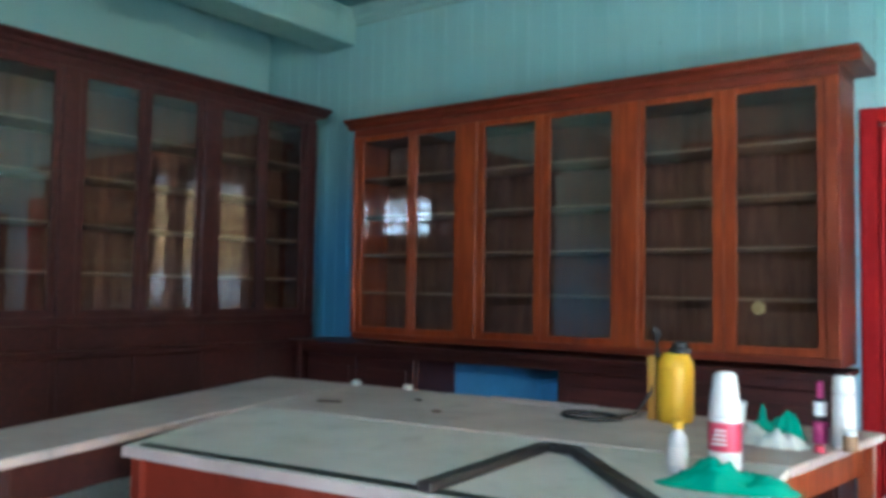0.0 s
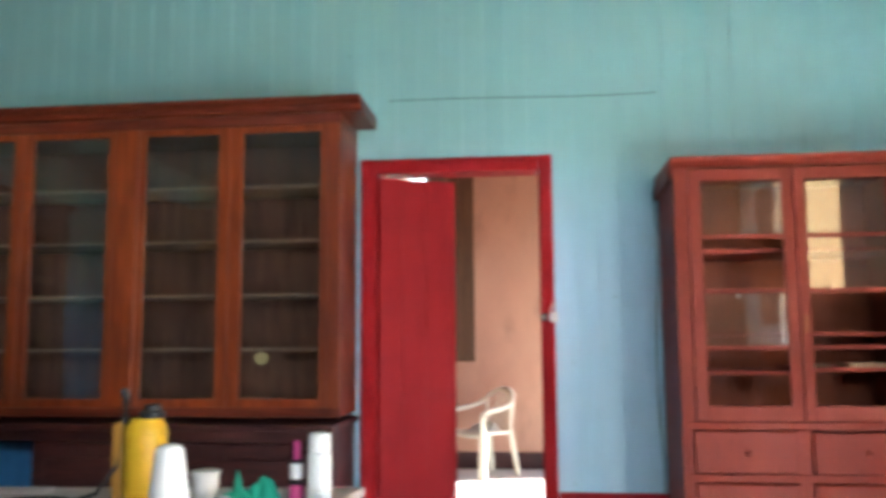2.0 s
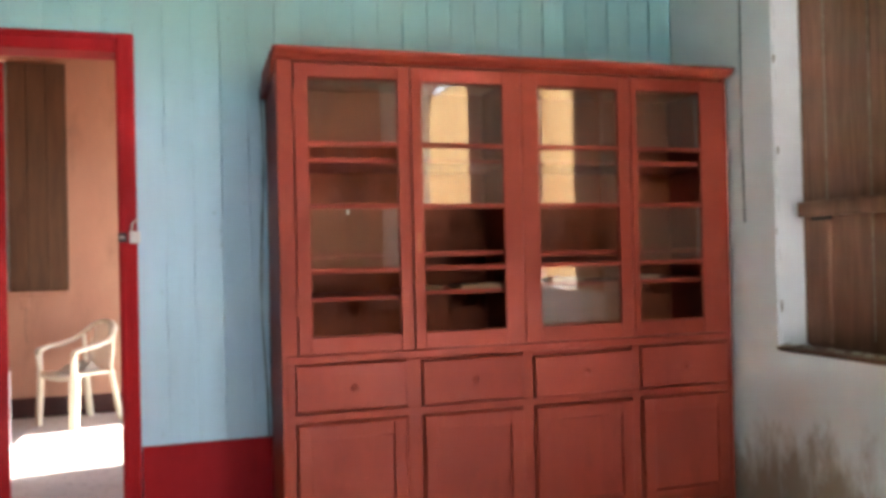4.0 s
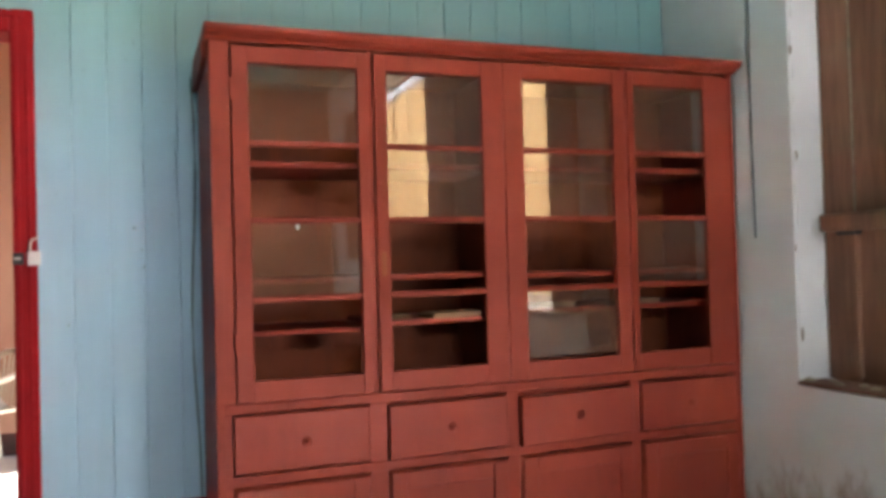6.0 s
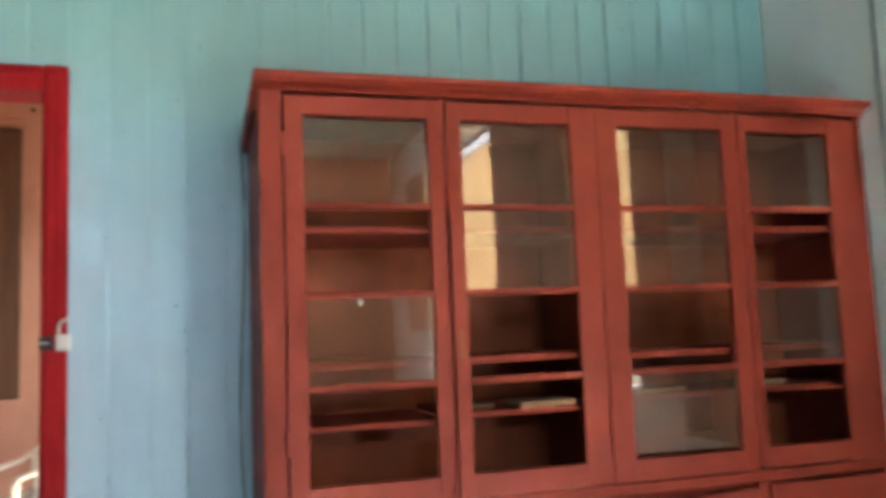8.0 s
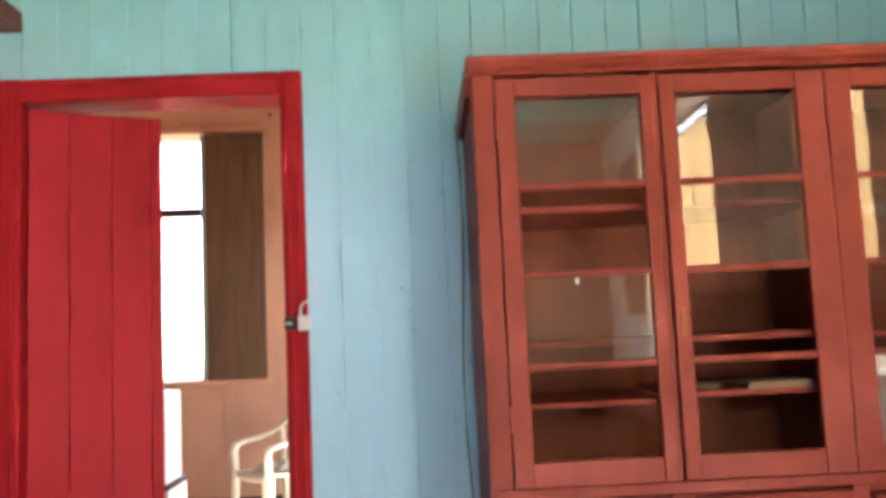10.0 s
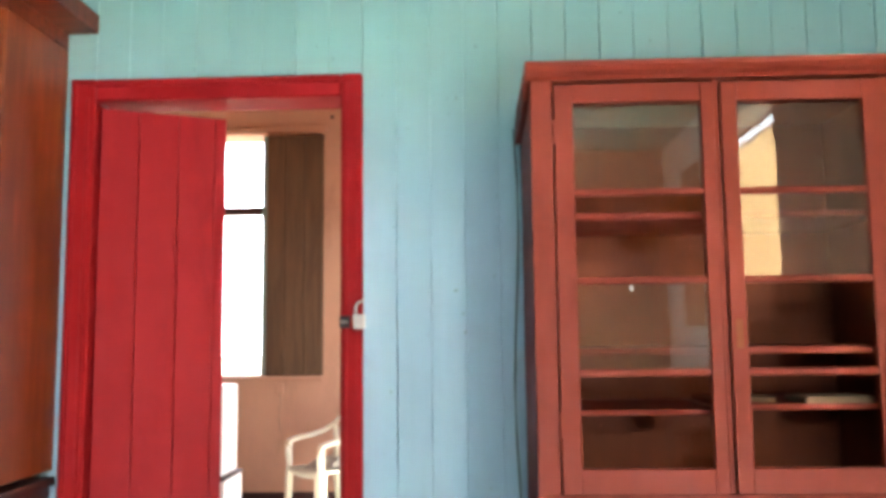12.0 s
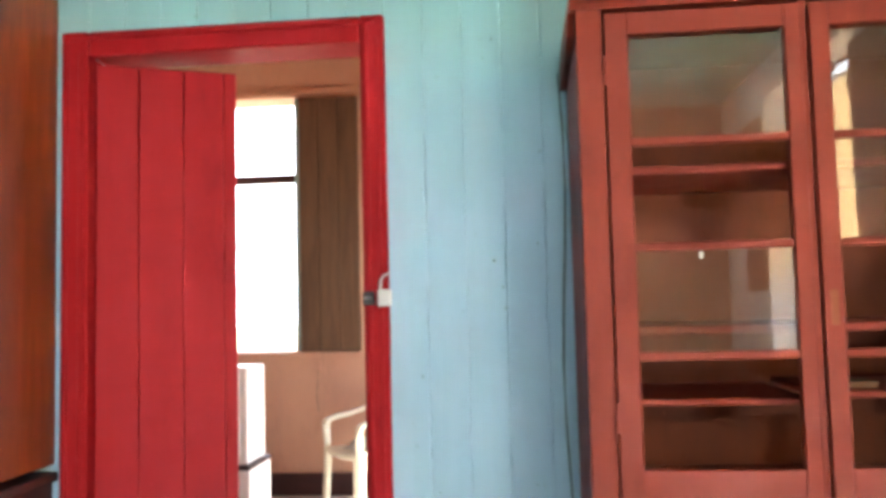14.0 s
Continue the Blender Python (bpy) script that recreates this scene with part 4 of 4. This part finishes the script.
def work_table(corners, top_m, body_m, label, edging):
    """A table from its plan: near left, near right, far right, far left."""
    mid = (sum(p[0] for p in corners) / 4, sum(p[1] for p in corners) / 4)
    t = thing("work_table", (*mid, FLOOR), label, "table", "tables pushed together")
    part("tabletop", prism(corners, TZ - 0.034, TZ, 0.006), top_m, t)
    inner = [Vector(p) for p in inset(corners, 0.05)]
    for k in range(4):
        a, b_ = inner[k], inner[(k + 1) % 4]
        along = (b_ - a).normalized()
        side = Vector((-along.y, along.x)) * 0.022
        a2, b2_ = a + along * 0.03, b_ - along * 0.03
        part("apron", prism([tuple(a2), tuple(b2_), tuple(b2_ + side), tuple(a2 + side)], TZ - 0.16, TZ - 0.0345), body_m, t)
        part("leg", box(a.x - 0.03, a.x + 0.03, a.y - 0.03, a.y + 0.03, FLOOR, TZ - 0.0345, 0.005), body_m, t)
    if edging:
        a, b_ = Vector(corners[0]), Vector(corners[1])
        along = (b_ - a).normalized()
        side = Vector((-along.y, along.x))
        p, q = a + along * 0.05 + side * 0.022, b_ - along * 0.03 + side * 0.022
        part("edging", prism([tuple(p), tuple(q), tuple(q + side * 0.04), tuple(p + side * 0.04)], TZ + 0.0003, TZ + 0.004), M_TRIM, t, "dark edging strip")
        a, b_ = inner[0] - side * 0.012, inner[1] - side * 0.012
        lip0, lip1 = Vector(corners[0]), Vector(corners[1])
        part("edge_strip", prism([tuple(lip0 - side * 0.006), tuple(lip1 - side * 0.006), tuple(lip1 - side * 0.0005), tuple(lip0 - side * 0.0005)], TZ - 0.036, TZ - 0.001), M_TOPWOOD, t, "worn brown edge strip")
        part("front_panel", prism([tuple(a), tuple(b_), tuple(b_ + side * 0.01), tuple(a + side * 0.01)], FLOOR + 0.06, TZ - 0.035), body_m, t, "red-brown front panel")
    return t


t_near = work_table([(-2.36, 1.49), (-0.45, 1.68), (-0.538, 2.605), (-2.762, 2.378)], M_TOP, M_TERRA, "large work table with a worn grey top and dark edging", True)
t_far = work_table([(-2.77, 2.405), (-0.53, 2.625), (-0.42, 3.555), (-3.04, 3.36)], M_TOPWOOD, M_VARNISH, "dusty brown wooden work table beside the cabinets", False)
t_left = work_table([(-2.80, 0.95), (-2.39, 1.05), (-3.075, 3.36), (-3.69, 3.31)], M_TOPWOOD, M_DARKWOOD, "long work table with a dusty brown top", False)

# ---- things on the tables ----
can = thing("sprayer_bottle", (-1.12, 3.25, TZ), "yellow plastic pressure sprayer bottle standing on the dusty table", "sprayer")
part("tank", turned([(0.060, 0.0), (0.070, 0.006), (0.074, 0.02), (0.074, 0.235), (0.071, 0.255), (0.060, 0.268), (0.058, 0.276), (0.052, 0.283), (0.040, 0.286)], (-1.12, 3.25, TZ), 32), M_YELLOW, can, smooth=True)
for h in (0.03, 0.225):
    part("rib", turned([(0.0742, h), (0.0765, h + 0.004), (0.0742, h + 0.008)], (-1.12, 3.25, TZ), 32), M_YELLOW, can, smooth=True)
part("grip", box(-1.236, -1.197, 3.225, 3.275, TZ, TZ + 0.27, 0.012, seg=2), M_GRIP, can, "dull amber handle strip")
part("collar", turned([(0.045, 0), (0.045, 0.02), (0.032, 0.026), (0.03, 0.045), (0.012, 0.05)], (-1.10, 3.25, TZ + 0.284), 20), M_BLACK, can, "black screw cap")
part("nozzle", tube([(-1.20, 3.25, TZ + 0.26), (-1.20, 3.25, TZ + 0.36), (-1.205, 3.245, TZ + 0.375), (-1.215, 3.24, TZ + 0.38)], 0.016, 10), M_BLACK, can, "black spray head")
hose = [(-1.43 + 0.125 * math.cos(a) * (1 + 0.05 * math.sin(3 * a)), 3.09 + 0.10 * math.sin(a), TZ + 0.010 + 0.006 * (a / 6.3)) for a in (0.4 + 0.262 * k for k in range(25))]
hose += [(-1.26, 3.17, TZ + 0.03), (-1.215, 3.23, TZ + 0.12), (-1.212, 3.245, TZ + 0.25)]
part("hose", tube(hose, 0.0085, 8), M_BLACK, can, "coiled black hose", smooth=True)

can.location.x -= 0.03

tin = thing("spray_bottle", (-0.655, 2.35, TZ), "white plastic bottle with a red label and domed cap", "bottle")
part("body", turned([(0.044, 0), (0.047, 0.006), (0.047, 0.165), (0.046, 0.17)], (-0.655, 2.35, TZ), 28), M_WHITE, tin, smooth=True)
part("label", turned([(0.0476, 0.075), (0.0476, 0.158)], (-0.655, 2.35, TZ), 28), M_LABEL, tin, "red printed label")
for k in range(4):
    part("print_bar", box(-0.68 + 0.004 * k, -0.635, 2.3005, 2.3025, TZ + 0.095 + 0.013 * k, TZ + 0.10 + 0.013 * k), M_WHITE, tin, "white unreadable print")
part("cap", turned([(0.045, 0.17), (0.047, 0.178), (0.045, 0.20), (0.036, 0.27), (0.033, 0.292), (0.022, 0.302), (0.006, 0.304)], (-0.655, 2.35, TZ), 28), M_WHITE, tin, smooth=True)

flask = thing("small_bottle", (-0.785, 2.32, TZ), "small cloudy bottle with a bright yellow cap", "bottle")
part("body", turned([(0.026, 0), (0.030, 0.005), (0.030, 0.085), (0.026, 0.105), (0.014, 0.122), (0.013, 0.13)], (-0.785, 2.32, TZ), 24), M_CLEAR, flask, smooth=True)
part("label", turned([(0.0305, 0.02), (0.0305, 0.075)], (-0.785, 2.32, TZ), 24), M_WHITE, flask)
part("cap", turned([(0.017, 0.126), (0.018, 0.13), (0.018, 0.148), (0.014, 0.153)], (-0.785, 2.32, TZ), 20), M_YELLOW, flask, "yellow screw cap")

cup = thing("plastic_tub", (-0.855, 3.07, TZ), "small white plastic tub beside a crumpled bag", "tub")
part("body", turned([(0.036, 0), (0.038, 0.004), (0.044, 0.112), (0.046, 0.118), (0.040, 0.12)], (-0.855, 3.07, TZ), 24), M_WHITE, cup, smooth=True)
part("lid", turned([(0.047, 0.119), (0.048, 0.124), (0.045, 0.13), (0.01, 0.131)], (-0.855, 3.07, TZ), 24), M_WHITE, cup)

dark = thing("pump_bottle", (-0.565, 3.13, TZ), "slim dark bottle with a white band and pink foot", "bottle")
part("foot", turned([(0.024, 0), (0.026, 0.005), (0.026, 0.07), (0.022, 0.08)], (-0.565, 3.13, TZ), 20), M_PINKP, dark, "pink lower part", smooth=True)
part("body", turned([(0.022, 0.08), (0.023, 0.15), (0.018, 0.16)], (-0.565, 3.13, TZ), 20), M_BLACK, dark, smooth=True)
part("band", turned([(0.0238, 0.10), (0.0238, 0.15)], (-0.565, 3.13, TZ), 20), M_WHITE, dark)
part("cap", turned([(0.012, 0.16), (0.013, 0.215), (0.008, 0.222)], (-0.565, 3.13, TZ), 16), M_PINKP, dark)

white = thing("tall_bottle", (-0.48, 3.10, TZ), "tall white plastic bottle near the table end", "bottle")
part("body", turned([(0.036, 0), (0.040, 0.006), (0.040, 0.175), (0.036, 0.19)], (-0.48, 3.10, TZ), 24), M_WHITE, white, smooth=True)
part("cap", turned([(0.037, 0.191), (0.038, 0.195), (0.036, 0.245), (0.03, 0.252)], (-0.48, 3.10, TZ), 24), M_WHITE, white, smooth=True)
small = thing("small_jar", (-0.445, 3.02, TZ), "small pale pink jar in front of the tall bottle", "jar")
part("body", turned([(0.022, 0), (0.024, 0.004), (0.024, 0.05), (0.02, 0.055)], (-0.445, 3.02, TZ), 18), M_PAPER, small, smooth=True)
part("lid", turned([(0.023, 0.055), (0.023, 0.07), (0.018, 0.073)], (-0.445, 3.02, TZ), 18), M_WHITE, small)
redcap = solid("bottle_cap", turned([(0.017, 0), (0.018, 0.003), (0.017, 0.022), (0.012, 0.025)], (-0.525, 2.93, TZ), 16), M_LABEL, "small red bottle cap lying on the table", "cap", at=(-0.525, 2.93, TZ))


def crumpled(name, cx, cy, w, d, h, mat, label, category, seed, turn=0.0):
    """A limp heap: a round sheet folded into ridges, thick at the rim."""
    b = bmesh.new()
    n = 34
    rows = []
    for i in range(n + 1):
        row = []
        for j in range(n + 1):
            u, v = 2 * i / n - 1, 2 * j / n - 1
            r = math.sqrt(u * u + v * v)
            k = noise.fractal(Vector((u * 1.6 + seed, v * 1.6, seed * 0.7)), 0.8, 2.1, 4)
            ridge = abs(noise.noise(Vector((u * 2.6, v * 2.6 + seed, 3.1))))
            dome = max(0.0, 1 - r ** 2.2)
            z = h * (dome * (0.55 + 0.8 * k) + 0.55 * (0.5 - ridge) * dome)
            wob = 1 + 0.16 * noise.noise(Vector((3 * math.atan2(v, u), seed, 0)))
            row.append(b.verts.new((u * w / 2 * wob, v * d / 2 * wob, max(0.003, z))))
        rows.append(row)
    for i in range(n):
        for j in range(n):
            u, v = (2 * i + 1) / n - 1, (2 * j + 1) / n - 1
            if u * u + v * v < 0.98:
                b.faces.new((rows[i][j], rows[i + 1][j], rows[i + 1][j + 1], rows[i][j + 1]))
    bmesh.ops.delete(b, geom=[q for q in b.verts if not q.link_faces], context="VERTS")
    res = bmesh.ops.extrude_face_region(b, geom=list(b.faces))
    for q in res["geom"]:
        if isinstance(q, bmesh.types.BMVert):
            q.co.z = max(0.0005, q.co.z - 0.006)
    bmesh.ops.rotate(b, matrix=Matrix.Rotation(radians(turn), 3, "Z"), verts=b.verts)
    bmesh.ops.translate(b, vec=(cx, cy, TZ), verts=b.verts)
    return solid(name, b, mat, label, category, at=(cx, cy, TZ), smooth=True)


crumpled("plastic_bag", -0.70, 2.98, 0.27, 0.16, 0.075, M_BAG, "crumpled pale plastic bag lying among the bottles", "bag", 2.0, -8)
crumpled("green_cloth", -0.73, 3.12, 0.22, 0.12, 0.13, M_GREEN, "green cloth heaped behind a plastic bag", "cloth", 5.0, 12)
crumpled("green_cloth", -0.60, 2.19, 0.38, 0.15, 0.06, M_GREEN, "folded bright green cloth at the table edge", "cloth", 9.0, 14)

bar = thing("iron_frame", (-1.2, 2.0, TZ), "bent dark flat-iron frame lying on the grey table", "frame")
def flat_bar(a, b_, w, h):
    a, b_ = Vector(a), Vector(b_)
    side = Vector((-(b_ - a).y, (b_ - a).x)).normalized() * w / 2
    return prism([tuple(a + side), tuple(a - side), tuple(b_ - side), tuple(b_ + side)], TZ + 0.0005, TZ + h, 0.003)


part("bar", flat_bar((-1.20, 1.62), (-1.245, 2.33), 0.045, 0.028), M_IRON, bar)
part("bar", flat_bar((-1.245, 2.345), (-1.12, 2.345), 0.05, 0.026), M_IRON, bar)
part("bar", flat_bar((-1.13, 2.33), (-0.62, 1.80), 0.045, 0.028), M_IRON, bar)

# scraps on the far tables
for x, y, r, w in ((-2.62, 2.72, 20, 0.12), (-2.35, 3.05, -30, 0.05), (-2.05, 2.80, 10, 0.04)):
    b = box(x - w / 2, x + w / 2, y - 0.012, y + 0.012, TZ, TZ + 0.008, 0.002)
    bmesh.ops.rotate(b, cent=(x, y, TZ), matrix=Matrix.Rotation(radians(r), 3, "Z"), verts=b.verts)
    solid("wood_scrap", b, M_DARKWOOD, "small dark scrap of wood on the dusty table", "scrap", group="scraps", at=(x, y, TZ))
for x, y, w in ((-3.0, 3.32, 0.05), (-2.66, 3.35, 0.04)):
    solid("plaster_lump", box(x - w / 2, x + w / 2, y - 0.018, y + 0.018, TZ, TZ + 0.026, 0.006, seg=2), M_BAG, "small pale lump lying at the table edge", "rubble", group="lumps", at=(x, y, TZ))
b = box(-2.13, -1.58, 3.315, 3.40, TZ, TZ + 0.011, 0.002)
bmesh.ops.rotate(b, cent=(-1.85, 3.35, TZ), matrix=Matrix.Rotation(radians(4), 3, "Z"), verts=b.verts)
solid("thin_board", b, M_TOPWOOD, "thin dusty offcut board lying on the table", "board", at=(-1.85, 3.35, TZ))

# ---- back room: plastic armchair ----
def armchair(at, turn):
    c = thing("plastic_armchair", (0, 0, 0), "cream-white moulded plastic armchair with slatted back", "chair")
    seat = bmesh.new()
    n = 12
    g = []
    for j in range(n + 1):
        v = j / n
        g.append([seat.verts.new(((u / n - 0.5) * (0.44 - 0.05 * v), -0.21 + 0.42 * v, 0.405 - 0.02 * math.sin(math.pi * u / n) * math.sin(math.pi * v) - 0.012 * v + (-0.015 if j == 0 else 0))) for u in range(n + 1)])
    for lo, hi in zip(g, g[1:]):
        for k in range(n):
            seat.faces.new((lo[k], lo[k + 1], hi[k + 1], hi[k]))
    r = bmesh.ops.extrude_face_region(seat, geom=list(seat.faces))
    for q in r["geom"]:
        if isinstance(q, bmesh.types.BMVert):
            q.co.z -= 0.022
    part("seat", seat, M_CHAIR, c, smooth=False)
    for sx in (-1, 1):
        part("front_leg", tube([(sx * 0.255, -0.235, 0.0), (sx * 0.248, -0.222, 0.20), (sx * 0.242, -0.215, 0.40)], 0.05, 10, 0.62), M_CHAIR, c)
        part("arm_support", tube([(sx * 0.242, -0.213, 0.38), (sx * 0.252, -0.222, 0.50), (sx * 0.258, -0.215, 0.56)], 0.034, 10, 0.7), M_CHAIR, c)
        part("rear_leg", tube([(sx * 0.225, 0.275, 0.0), (sx * 0.205, 0.235, 0.22), (sx * 0.19, 0.20, 0.40)], 0.036, 10, 0.7), M_CHAIR, c)
        part("armrest", tube([(sx * 0.258, -0.235, 0.545), (sx * 0.260, -0.215, 0.572), (sx * 0.266, -0.12, 0.59), (sx * 0.266, 0.0, 0.60), (sx * 0.252, 0.12, 0.625), (sx * 0.225, 0.20, 0.665), (sx * 0.175, 0.255, 0.72), (sx * 0.095, 0.285, 0.755), (0, 0.292, 0.765)], 0.034, 10, 0.55), M_CHAIR, c, smooth=True)
        part("back_post", tube([(sx * 0.19, 0.20, 0.39), (sx * 0.205, 0.215, 0.52), (sx * 0.215, 0.215, 0.66)], 0.024, 8, 0.6), M_CHAIR, c)
    for k in range(-3, 4):
        x = 0.048 * k
        part("back_slat", tube([(x * 0.9, 0.205, 0.40), (x, 0.245, 0.58), (x, 0.283 - 0.05 * (k / 3) ** 2, 0.752 - 0.05 * (k / 3) ** 2)], 0.014, 6, 0.4), M_CHAIR, c)
    part("seat_rim", tube([(-0.225, -0.215, 0.385), (-0.12, -0.228, 0.375), (0, -0.232, 0.372), (0.12, -0.228, 0.375), (0.225, -0.215, 0.385)], 0.026, 8), M_CHAIR, c)
    c.matrix_basis = pose(at[0], at[1], at[2], 0, 0, turn) @ Matrix.Diagonal((0.80, 0.80, 0.95, 1))
    return c


armchair((-0.225, 7.66, 0.0), -48)

# crumpled covering on the chair seat
crumple = bmesh.new()
n = 26
sheet = []
for i in range(n + 1):
    row = []
    for j in range(n + 1):
        u, v = 2 * i / n - 1, 2 * j / n - 1
        lift = max(0.0, 1 - (u * u + v * v) ** 1.5)
        h = noise.fractal(Vector((u * 2.2, v * 2.2, 4.0)), 0.9, 2.0, 4)
        row.append(crumple.verts.new((u * 0.135, v * 0.135, 0.004 + lift * (0.045 + 0.05 * h))))
    sheet.append(row)
for i in range(n):
    for j in range(n):
        crumple.faces.new((sheet[i][j], sheet[i + 1][j], sheet[i + 1][j + 1], sheet[i][j + 1]))
bmesh.ops.translate(crumple, vec=(-0.225, 7.66, 0.385), verts=crumple.verts)
solid("crumpled_bag", crumple, M_CHAIRBAG, "crumpled mottled plastic bag lying on the chair seat", "bag", at=(-0.225, 7.66, 0.385), smooth=True)

# white unit standing behind the open leaf
unit = thing("white_cabinet", (-0.55, 6.1, 0), "narrow white cabinet with a dark-edged top behind the door", "cabinet")
part("body", box(-0.77, -0.415, 6.0, 6.3, 0, 0.562, 0.006), M_WHITE, unit)
part("top", box(-0.775, -0.41, 5.99, 6.31, 0.563, 0.578, 0.004), M_DARKWOOD, unit, "dark edged top")
part("upright", box(-0.75, -0.435, 6.03, 6.28, 0.579, 1.0, 0.006), M_WHITE, unit)
part("door_strip", box(-0.74, -0.465, 6.018, 6.0295, 0.62, 0.98, 0.003), M_WHITE, unit)
part("catch", box(-0.495, -0.472, 6.006, 6.0175, 0.60, 0.66, 0.003), M_IRON, unit, "dark catch")

# ---- wall boards, one by one ----
def board_mesh(width, z0, z1):
    b = bmesh.new()
    w, c = width / 2 - 0.0008, 0.003
    plan = [(-w, 0.021), (-w, c), (-w + c, 0.0), (w - c, 0.0), (w, c), (w, 0.021)]
    lo = [b.verts.new((x, y, z0)) for x, y in plan]
    hi = [b.verts.new((x, y, z1)) for x, y in plan]
    b.faces.new(lo)
    b.faces.new(hi[::-1])
    for k in range(len(plan)):
        n = (k + 1) % len(plan)
        b.faces.new((lo[k], hi[k], hi[n], lo[n]))
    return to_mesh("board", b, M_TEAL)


PITCH = 0.13
tall, short = board_mesh(PITCH, FLOOR, 3.598), board_mesh(PITCH, DOOR_T + 0.02, 3.598)
for k in range(-40, 31):
    x0 = -0.70 + PITCH * k
    if x0 < LEFT_X + 0.001 or x0 + PITCH > RIGHT_X:
        continue
    over = x0 < DOOR_R and x0 + PITCH > DOOR_L
    o = new("board", short if over else tall)
    o.parent = wall_north
    o.location = (x0 + PITCH / 2, WALL_Y + 0.0015 * math.sin(k * 2.3), 0)
